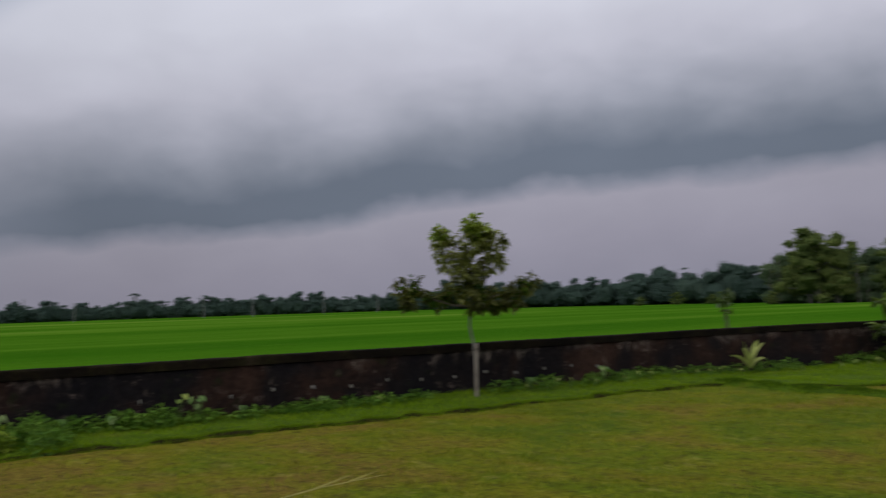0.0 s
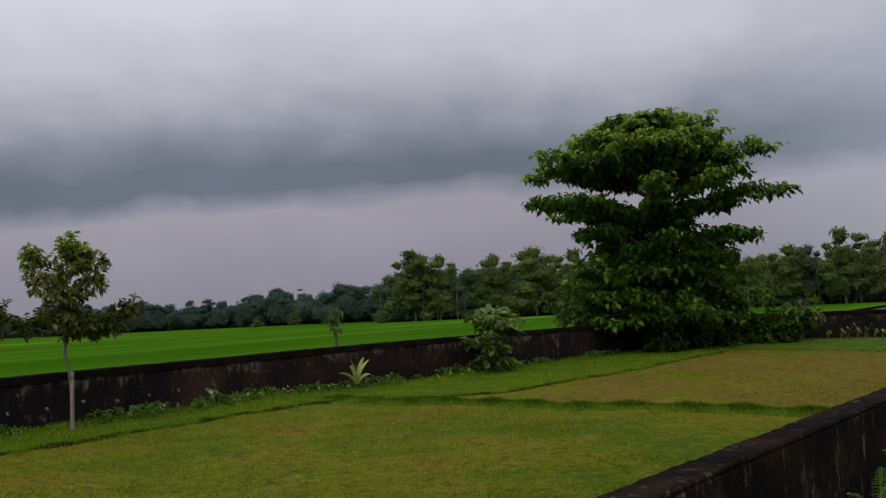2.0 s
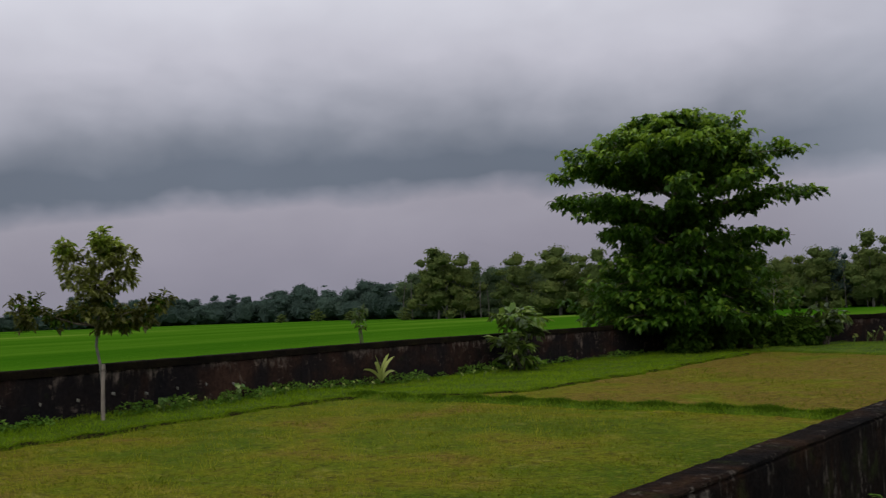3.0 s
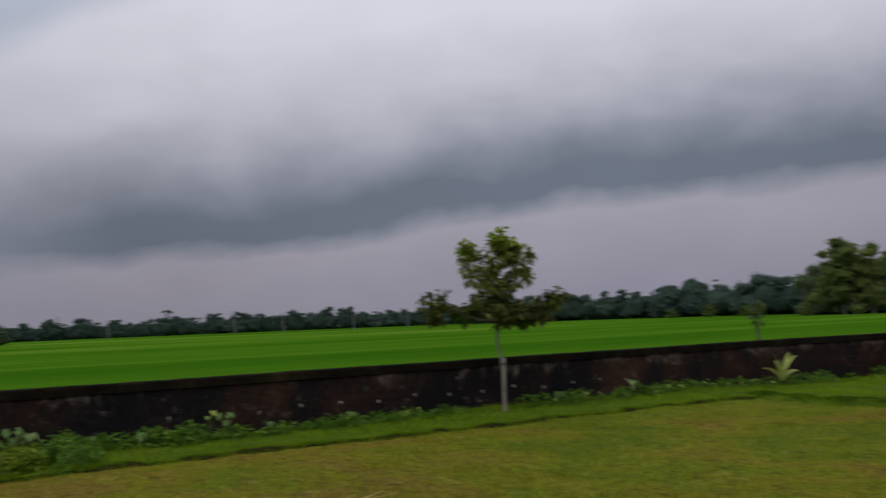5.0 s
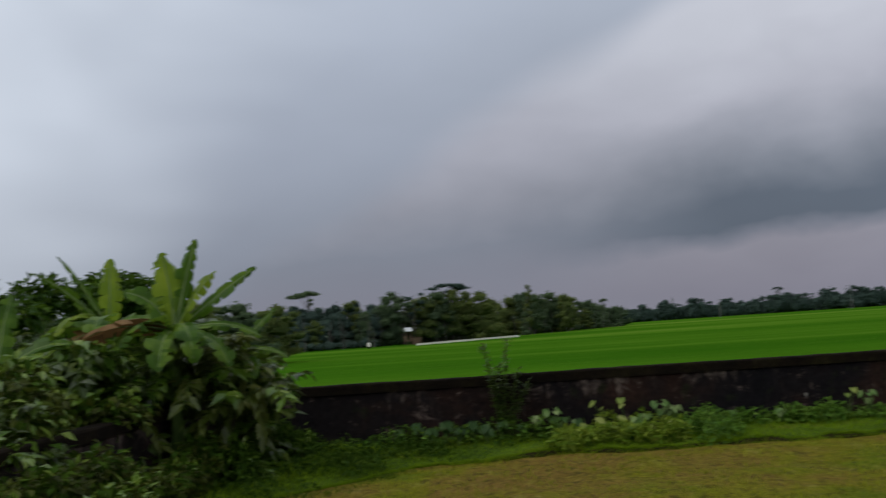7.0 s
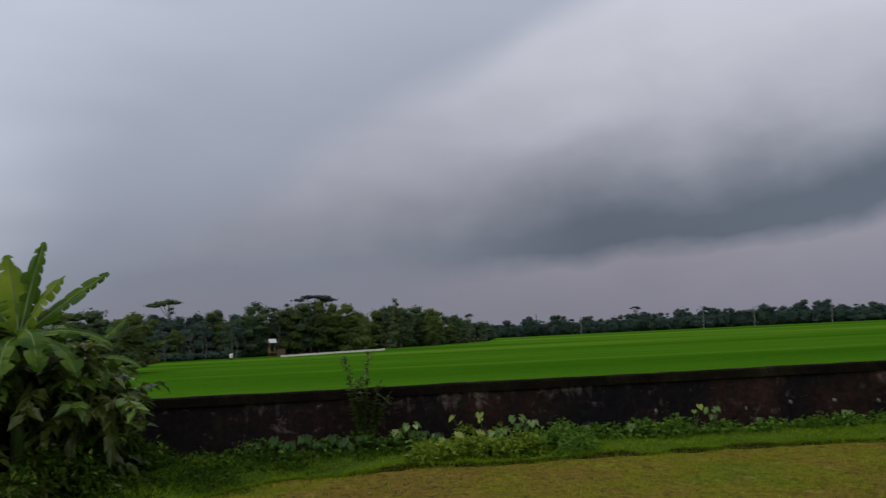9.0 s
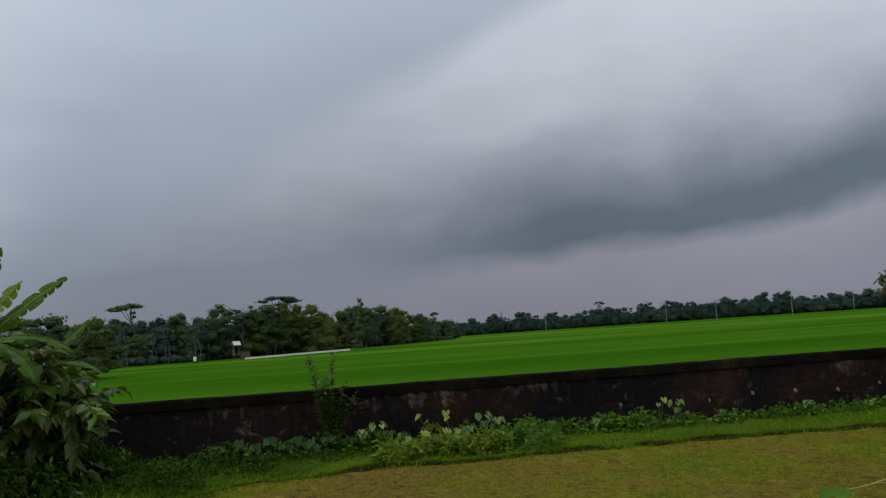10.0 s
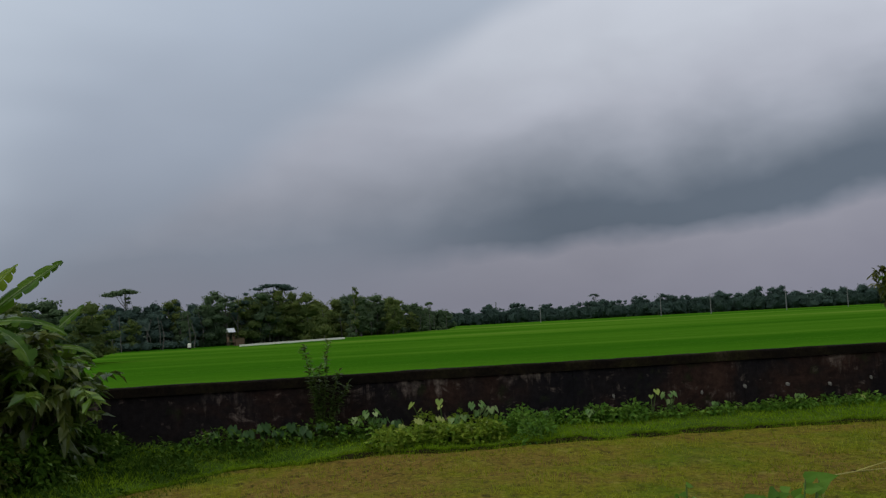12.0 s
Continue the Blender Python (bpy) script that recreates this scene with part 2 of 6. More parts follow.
def lawn_surface(n, shader, out):
    p = place(n)
    broad = n.noise(p, 0.16, 4.0, 0.6, 0.5)
    patch = n.noise(stretched(n, p, 1.0, 0.6, 1.0), 0.7, 5.0, 0.6)
    spots = n.noise(p, 3.2, 4.0, 0.65, 0.4)
    grain = n.noise(p, 14.0, 5.0, 0.7)
    sep = n.add("ShaderNodeSeparateXYZ")
    n.link(p, sep.inputs[0])
    # the plot past the bund and the near corner are the more worn
    worn = n.math("ADD", n.span(n.math("MULTIPLY_ADD", sep.outputs[1], -0.085, sep.outputs[0]), 20.9, 21.5, 0.0, 0.125), n.span(sep.outputs[0], 3.0, 12.0, 0.085, -0.012))
    tone = n.math("ADD", n.math("ADD", n.math("MULTIPLY", broad, 0.55), n.math("MULTIPLY", patch, 0.45)), worn)
    tone = n.math("MULTIPLY_ADD", tone, 1.4, -0.2)
    colour = n.ramp(tone, [(0.36, (0.060, 0.098, 0.003, 1)), (0.48, (0.097, 0.124, 0.004, 1)), (0.57, (0.136, 0.130, 0.007, 1)), (0.66, (0.148, 0.105, 0.018, 1))])
    bare = n.math("MULTIPLY", n.span(spots, 0.53, 0.66), n.span(tone, 0.42, 0.56, 0.2, 0.65))
    colour = n.mix(bare, colour, (0.050, 0.034, 0.008, 1))
    mottle = n.noise(stretched(n, p, 1.0, 0.7, 1.0), 6.5, 4.0, 0.7)
    colour = n.mix(n.span(mottle, 0.55, 0.72, 0.0, 0.6), colour, (0.045, 0.034, 0.008, 1))
    # drier, balder ground where the lawn meets the corner, with dark clods
    bald = n.math("MULTIPLY", n.span(n.noise(p, 0.45, 4.0, 0.6, 0.6), 0.47, 0.58), n.span(sep.outputs[0], 3.0, 7.5, 1.0, 0.0))
    colour = n.mix(n.math("MULTIPLY", bald, 0.75), colour, (0.150, 0.092, 0.022, 1))
    clod = n.noise(stretched(n, p, 1.0, 0.5, 1.0), 5.0, 4.0, 0.75)
    colour = n.mix(n.math("MULTIPLY", n.span(clod, 0.54, 0.62), n.math("MULTIPLY_ADD", bald, 0.35, 0.5)), colour, (0.026, 0.021, 0.006, 1))
    straw = n.noise(stretched(n, p, 1.0, 0.45, 1.0), 2.4, 4.0, 0.7)
    colour = n.mix(n.span(straw, 0.57, 0.70, 0.0, 0.55), colour, (0.23, 0.20, 0.05, 1))
    colour = n.mix(n.span(mottle, 0.47, 0.32, 0.0, 0.55), colour, (0.21, 0.205, 0.024, 1))
    colour = n.mix(1.0, colour, n.ramp(grain, [(0.30, (0.46, 0.48, 0.42, 1)), (0.70, (1.42, 1.42, 1.3, 1))]), "MULTIPLY")
    n.link(colour, shader.inputs["Base Color"])
    shader.inputs["Roughness"].default_value = 0.95
    shader.inputs["Specular IOR Level"].default_value = 0.05
    bump(n, shader, n.math("SUBTRACT", grain, spots), 0.9, 0.05)


def verge_surface(n, shader, out):
    p = place(n)
    patch = n.noise(p, 0.9, 5.0, 0.6)
    grain = n.noise(p, 12.0, 5.0, 0.7)
    colour = n.ramp(patch, [(0.35, (0.036, 0.070, 0.002, 1)), (0.55, (0.070, 0.122, 0.004, 1)), (0.72, (0.10, 0.115, 0.007, 1))])
    colour = n.mix(1.0, colour, n.ramp(grain, [(0.28, (0.4, 0.4, 0.4, 1)), (0.72, (1.3, 1.3, 1.3, 1))]), "MULTIPLY")
    n.link(colour, shader.inputs["Base Color"])
    shader.inputs["Roughness"].default_value = 0.95
    shader.inputs["Specular IOR Level"].default_value = 0.1
    bump(n, shader, grain, 0.9, 0.06)


def paddy_surface(n, shader, out):
    p = place(n)
    band = n.noise(stretched(n, p, 0.006, 0.034, 1.0), 1.0, 3.0, 0.5, 0.5)
    rows = n.noise(stretched(n, p, 0.12, 0.7, 1.0), 1.0, 5.0, 0.65)
    grain = n.noise(p, 2.2, 5.0, 0.7)
    tone = n.math("ADD", n.math("MULTIPLY", band, 0.8), n.math("MULTIPLY", rows, 0.2))
    colour = n.ramp(tone, [(0.38, (0.026, 0.090, 0.004, 1)), (0.49, (0.042, 0.118, 0.006, 1)), (0.58, (0.068, 0.150, 0.011, 1)), (0.67, (0.112, 0.190, 0.024, 1))])
    colour = n.mix(1.0, colour, n.ramp(grain, [(0.28, (0.85, 0.85, 0.85, 1)), (0.72, (1.13, 1.13, 1.13, 1))]), "MULTIPLY")
    n.link(colour, shader.inputs["Base Color"])
    shader.inputs["Roughness"].default_value = 0.9
    shader.inputs["Specular IOR Level"].default_value = 0.0
    bump(n, shader, grain, 0.2, 0.04)


def earth_surface(n, shader, out):
    p = place(n)
    a, b = n.noise(p, 0.05, 5.0, 0.6), n.noise(p, 4.0, 6.0, 0.65)
    colour = n.ramp(a, [(0.35, (0.030, 0.055, 0.010, 1)), (0.55, (0.050, 0.080, 0.014, 1)), (0.7, (0.10, 0.080, 0.045, 1))])
    colour = n.mix(1.0, colour, n.ramp(b, [(0.3, (0.6, 0.6, 0.6, 1)), (0.7, (1.3, 1.3, 1.3, 1))]), "MULTIPLY")
    n.link(colour, shader.inputs["Base Color"])
    shader.inputs["Roughness"].default_value = 0.95
    bump(n, shader, b, 0.7, 0.05)


def plain(name, colour, rough=0.7, spread=0.25, scale=5.0):
    def build(n, shader, out):
        v = n.noise(local(n), scale, 5.0, 0.6)
        lo, hi = [tuple(c * k for c in colour) + (1,) for k in (1 - spread, 1 + spread)]
        n.link(n.ramp(v, [(0.3, lo), (0.7, hi)]), shader.inputs["Base Color"])
        shader.inputs["Roughness"].default_value = rough
        shader.inputs["Specular IOR Level"].default_value = 0.15
        bump(n, shader, v, 0.3, 0.01)

    return material(name, build)


WALL, COPING = material("mouldy_plaster", old_wall), material("mouldy_coping", old_coping)
NEAR_PLASTER = material("near_mouldy_plaster", near_plaster)
LAWN, VERGE = material("worn_lawn", lawn_surface), material("rank_grass_soil", verge_surface)
PADDY, EARTH = material("rice_field", paddy_surface), material("earth", earth_surface)
LAWN_BLADE = leaf_material("lawn_blade", (0.056, 0.096, 0.003), (0.108, 0.142, 0.006), (0.21, 0.20, 0.03), 0.8, 0.4, 0.25, 0.02)
VERGE_BLADE = leaf_material("verge_blade", (0.064, 0.130, 0.005), (0.135, 0.235, 0.009), (0.24, 0.33, 0.020), 0.8, 0.45, 0.8, 0.03)
TUFT_BLADE = leaf_material("tuft_blade", (0.12, 0.17, 0.006), (0.22, 0.26, 0.014), (0.36, 0.34, 0.05), 0.8, 0.5, 0.6, 0.02)
BUND_BLADE = leaf_material("bund_blade", (0.022, 0.055, 0.004), (0.050, 0.105, 0.006), (0.12, 0.19, 0.014), 0.8, 0.3, 0.8, 0.03)
RICE_BLADE = leaf_material("rice_blade", (0.056, 0.142, 0.007), (0.066, 0.160, 0.009), (0.076, 0.174, 0.012), 0.6, 0.5, 0.05, 0.03)
TREE_LEAF = leaf_material("tree_leaf", (0.009, 0.028, 0.003), (0.034, 0.086, 0.006), (0.17, 0.28, 0.03), 0.40, 0.26, 0.5, 0.14, 0.68)
# lit copy of the tree leaf, for the tops of the tiers
TREE_LIT = leaf_material("tree_lit_leaf", (0.060, 0.130, 0.008), (0.130, 0.240, 0.018), (0.30, 0.42, 0.05), 0.40, 0.40, 0.8, 0.2, 0.5)
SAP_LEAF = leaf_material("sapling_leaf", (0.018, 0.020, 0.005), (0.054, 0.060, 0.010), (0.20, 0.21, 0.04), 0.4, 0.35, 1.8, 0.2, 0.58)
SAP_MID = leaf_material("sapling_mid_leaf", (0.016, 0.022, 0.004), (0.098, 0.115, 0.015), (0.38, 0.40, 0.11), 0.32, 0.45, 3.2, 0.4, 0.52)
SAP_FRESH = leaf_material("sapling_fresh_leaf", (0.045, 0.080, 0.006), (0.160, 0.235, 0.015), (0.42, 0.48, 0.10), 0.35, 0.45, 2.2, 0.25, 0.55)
BUSH_LEAF = leaf_material("bush_leaf", (0.012, 0.026, 0.003), (0.048, 0.088, 0.009), (0.22, 0.28, 0.06), 0.34, 0.26, 1.6, 0.34, 0.68)
TIP_LEAF = leaf_material("lit_tip_leaf", (0.036, 0.092, 0.006), (0.115, 0.215, 0.018), (0.32, 0.41, 0.08), 0.30, 0.4, 2.2, 0.5, 0.6)
YELLOW_WEED = leaf_material("yellow_weed", (0.036, 0.080, 0.004), (0.110, 0.190, 0.012), (0.36, 0.42, 0.06), 0.5, 0.4, 3.0, 0.10)
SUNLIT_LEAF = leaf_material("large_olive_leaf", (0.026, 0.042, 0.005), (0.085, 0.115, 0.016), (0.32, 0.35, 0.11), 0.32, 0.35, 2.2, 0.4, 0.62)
OLIVE_LEAF = leaf_material("olive_bush_leaf", (0.016, 0.024, 0.003), (0.042, 0.054, 0.006), (0.12, 0.15, 0.02), 0.5, 0.25, 1.4, 0.1, 0.6)
TARO_LEAF = leaf_material("taro_leaf", (0.030, 0.090, 0.020), (0.10, 0.19, 0.040), (0.34, 0.42, 0.17), 0.45, 0.3, 1.5)
TARO_DARK = leaf_material("dark_taro_leaf", (0.016, 0.046, 0.010), (0.040, 0.090, 0.020), (0.19, 0.27, 0.10), 0.45, 0.25, 2.5, 0.15, 0.7)
PALE_LEAF = leaf_material("pale_leaf", (0.12, 0.20, 0.03), (0.28, 0.34, 0.07), (0.45, 0.47, 0.16), 0.45, 0.35, 1.5)
# dark weed green with the shade of corners and crown insides put in
SHADED_LEAF = leaf_material("shaded_leaf", (0.014, 0.034, 0.004), (0.034, 0.072, 0.007), (0.075, 0.12, 0.014), 0.7, 0.2, 1.2, 0.03)
CREEPER_LEAF = leaf_material("creeper_leaf", (0.040, 0.105, 0.010), (0.090, 0.19, 0.018), (0.19, 0.32, 0.05), 0.5, 0.35, 14.0, 0.1)
WEED_LEAF = leaf_material("weed_leaf", (0.022, 0.062, 0.006), (0.066, 0.150, 0.013), (0.20, 0.32, 0.05), 0.5, 0.35, 2.4, 0.10)
BANANA_LEAF = leaf_material("banana_leaf", (0.024, 0.066, 0.005), (0.056, 0.126, 0.009), (0.16, 0.25, 0.025), 0.35, 0.38, 3.5, 0.16)
YOUNG_BANANA = leaf_material("young_banana_leaf", (0.10, 0.18, 0.010), (0.17, 0.26, 0.016), (0.30, 0.38, 0.03), 0.4, 0.5, 3.5, 0.2)
LEAF_RIB = bark_material("leaf_rib", (0.10, 0.15, 0.04), (0.20, 0.27, 0.09))
DRY_LEAF = leaf_material("dry_leaf", (0.07, 0.035, 0.012), (0.13, 0.065, 0.022), (0.22, 0.13, 0.05), 0.7, 0.2, 2.0)
# far woods: the pale bluish haze of distance is put into these colours
HAZED_LEAF = leaf_material("hazed_leaf", (0.058, 0.088, 0.052), (0.086, 0.126, 0.066), (0.128, 0.175, 0.082), 0.9, 0.45, 0.09, 0.0)
HAZED_LEAF_B = leaf_material("hazed_leaf_light", (0.064, 0.096, 0.034), (0.104, 0.142, 0.044), (0.185, 0.210, 0.060), 0.9, 0.45, 0.09, 0.0)
HAZED_LEAF_C = leaf_material("hazed_leaf_blue", (0.058, 0.088, 0.076), (0.070, 0.106, 0.088), (0.086, 0.126, 0.096), 0.9, 0.4, 0.05, 0.0)
GREY_BARK = bark_material("grey_bark", (0.055, 0.050, 0.043), (0.15, 0.14, 0.12))
BARK, PALE_BARK = bark_material("bark", (0.035, 0.026, 0.020), (0.11, 0.085, 0.065)), bark_material("pale_bark", (0.13, 0.105, 0.085), (0.27, 0.23, 0.19), 9.0)
PALE_STALK = bark_material("pale_stalk", (0.26, 0.23, 0.05), (0.42, 0.37, 0.10))
STALK = bark_material("green_stalk", (0.045, 0.085, 0.012), (0.10, 0.16, 0.03))
TIN, WOOD, WHITE = plain("tin_roof", (0.55, 0.56, 0.58), 0.4), plain("old_timber", (0.13, 0.085, 0.055), 0.8), plain("white_paint", (0.82, 0.78, 0.68), 0.8)
SOIL = plain("dark_soil", (0.026, 0.020, 0.008), 0.95, 0.5)
PIPE, CONCRETE = plain("drain_pipe", (0.19, 0.175, 0.155), 0.9, 0.5, 30.0), plain("concrete_pole", (0.20, 0.20, 0.19), 0.85)


# ---- mesh helpers ----
def part(name, data, mat, parent=None, label="", matrix=None):
    """A bmesh, or verts and faces, as one mesh object, under its thing where one is given."""
    me = bpy.data.meshes.new(name)
    if isinstance(data, tuple):
        me.from_pydata(data[0], [], data[1])
    else:
        data.to_mesh(me)
        data.free()
    me.materials.append(mat)
    ob = new(name, me)
    if parent is not None:
        ob.parent = parent
    if matrix is not None:
        ob.matrix_basis = matrix
    if label:
        ob["label"] = label
    return ob


def smooth(ob):
    ob.data.shade_smooth()
    return ob


def thing(name, matrix, label, category, group="", kind=""):
    ob = new(name)
    ob.empty_display_size = 0.2
    ob.matrix_basis = matrix
    return tagged(ob, label, category, group, kind)


def box(bm, x0, y0, z0, x1, y1, z1, bevel=0.0):
    made = bmesh.ops.create_cube(bm, size=1.0, matrix=Matrix.Translation(((x0 + x1) / 2, (y0 + y1) / 2, (z0 + z1) / 2)) @ Matrix.Diagonal((x1 - x0, y1 - y0, z1 - z0, 1)))
    if bevel:
        edges = list({e for v in made["verts"] for e in v.link_edges})
        bmesh.ops.bevel(bm, geom=edges, offset=bevel, segments=2, affect="EDGES")
    return bm


def tube(verts, faces, points, radii, sides=8):
    """Adds a tapering tube along points to the two lists."""
    first = len(verts)
    pts = [Vector(p) for p in points]
    for k, p in enumerate(pts):
        ahead = (pts[min(k + 1, len(pts) - 1)] - pts[max(k - 1, 0)]).normalized()
        side = ahead.cross(Vector((0.31, 0.87, 0.12))).normalized()
        up = side.cross(ahead)
        for s in range(sides):
            a = 2 * math.pi * s / sides
            verts.append(tuple(p + radii[k] * (math.cos(a) * side + math.sin(a) * up)))
    for k in range(len(pts) - 1):
        for s in range(sides):
            a, b = first + k * sides + s, first + k * sides + (s + 1) % sides
            faces.append((a, b, b + sides, a + sides))
    faces.append(tuple(first + s for s in reversed(range(sides))))
    faces.append(tuple(first + (len(pts) - 1) * sides + s for s in range(sides)))


def leaf_mesh(base, ahead, up, length, width, sag=0.15):
    """Verts and faces of folded, bent leaves. Arrays: base, ahead and up (n x 3), length and width (n)."""
    base, ahead, up = (np.asarray(v, float) for v in (base, ahead, up))
    length, width = np.asarray(length, float)[:, None], np.asarray(width, float)[:, None]
    ahead = ahead / np.linalg.norm(ahead, axis=1, keepdims=True)
    side = np.cross(ahead, up)
    side /= np.linalg.norm(side, axis=1, keepdims=True) + 1e-9
    top = np.cross(side, ahead)
    mid = base + ahead * length * 0.45 - top * width * 0.10
    left, right = mid + side * width * 0.5 + top * width * 0.22, mid - side * width * 0.5 + top * width * 0.22
    tip = base + ahead * length - top * length * sag
    verts = np.stack([base, left, mid, right, tip], 1).reshape(-1, 3)
    k = np.arange(len(base))[:, None] * 5
    faces = np.stack([k + [0, 2, 1], k + [0, 3, 2], k + [1, 2, 4], k + [2, 3, 4]], 1).reshape(-1, 3)
    return verts.tolist(), faces.tolist()


def blades(x, y, z, height, width, lean, rng):
    """Verts and faces of single grass blades."""
    n = len(x)
    turn, tilt = rng.uniform(0, 2 * np.pi, n), rng.uniform(0, 2 * np.pi, n)
    base = np.stack([x, y, z], 1)
    side = np.stack([np.cos(turn), np.sin(turn), 0 * turn], 1) * (width / 2)[:, None]
    out = np.stack([np.cos(tilt), np.sin(tilt), 0 * tilt], 1) * (height * lean * rng.uniform(0.2, 1.0, n))[:, None]
    up = np.stack([0 * x, 0 * x, height], 1)
    verts = np.stack([base - side, base + side, base + up + out], 1).reshape(-1, 3)
    faces = np.arange(3 * n).reshape(-1, 3)
    return verts.tolist(), faces.tolist()


def joined(*meshes):
    verts, faces = [], []
    for v, f in meshes:
        k = len(verts)
        verts += v
        faces += [tuple(i + k for i in face) for face in f]
    return verts, faces


def unit(v):
    return v / (np.linalg.norm(v, axis=-1, keepdims=True) + 1e-9)


def lobe_leaves(rng, lobes, count, length, width, droop=0.5, fill=0.45, wild=0.35):
    """Leaves over a set of lobes (centre x, y, z, radii x, y, z): mostly near their skins, hanging outwards."""
    lobes = np.array(lobes, float)
    area = (lobes[:, 3] * lobes[:, 4] * lobes[:, 5]) ** (2 / 3)
    pick = rng.choice(len(lobes), count, p=area / area.sum())
    way = unit(rng.normal(size=(count, 3)))
    reach = rng.uniform(fill, 1.06, count) ** 0.6
    base = lobes[pick, :3] + way * lobes[pick, 3:] * reach[:, None]
    ahead = unit(way * [1, 1, 0.5] + rng.normal(size=(count, 3)) * 0.5 - [0, 0, droop])
    up = unit(np.array([[0, 0, 1.0]]) + rng.normal(size=(count, 3)) * wild)
    size = rng.uniform(0.65, 1.2, count)
    return leaf_mesh(base, ahead, up, length * size, width * size, 0.18)


# ---- ground, lawn, field ----
FAR_WALL = [(-6.3, 21.0), (8.0, 21.35), (28.0, 21.6), (54.3, 18.3)]


def wall_y(x):
    return np.interp(x, [p[0] for p in FAR_WALL], [p[1] for p in FAR_WALL])


def verge_edge(x):
    """y at which the mown lawn ends and the rank grass before the far wall begins."""
    x = np.asarray(x, float)
    edge = np.interp(x, [-6.2, -3.4, -1.6, 1.0, 22.0, 23.0, 24.2, 25.2, 33.0, 46.0, 54.0], [13.0, 16.6, 18.6, 19.1, 19.1, 18.2, 15.7, 14.7, 13.9, 13.7, 13.0])
    return edge + 0.07 * np.sin(x * 2.1) + 0.05 * np.sin(x * 5.3 + 1.0) + 0.04 * np.sin(x * 11.7)


def bund_x(y):
    """x of the middle of the low bund that divides the yard."""
    return 21.45 + 0.085 * (y - 5) + 0.12 * np.sin(y * 1.1)


def east_edge(y):
    """x at which the lawn ends before the far end wall."""
    return np.interp(y, [0.0, 7.0, 10.0, 13.7], [40.0, 43.0, 44.8, 46.4]) + 0.10 * np.sin(y * 2.7)


def in_verge(x, y):
    bund = np.abs(x - bund_x(y)) < 0.28 + 0.06 * np.sin(y * 3.7)
    return (y > verge_edge(x)) | bund | (x > east_edge(y)) | (x < -5.2 + 0.15 * np.sin(y * 2))


def yard_height(x, y):
    over = np.clip((y - verge_edge(x)) / 0.07, 0, 1)
    back = np.clip((y - verge_edge(x)) / 2.4, 0, 1)
    dip = 0.05 * np.exp(-(((y - verge_edge(x)) + 0.05) / 0.07) ** 2)
    bund = np.clip(1.3 - np.abs(x - bund_x(y)) / 0.25, 0, 1)
    bumps = 0.012 * np.sin(x * 1.7 + y) + 0.012 * np.sin(y * 2.3 - x * 0.6) + 0.006 * np.sin(x * 6.1) * np.sin(y * 5.2)
    ragged = np.clip(0.55 + 0.45 * np.sin(x * 1.37 + 1.1) * np.sin(x * 0.53) + 0.35 * np.sin(x * 4.3), 0.5, 1.0) * np.clip((x + 1.6) / 2.0, 0.05, 1)
    return np.maximum(0.085 * over * ragged + (np.interp(x, [22.0, 27.0], [0.195, -0.06]) - 0.085 * ragged) * back, 0.13 * bund) - dip * ragged + bumps


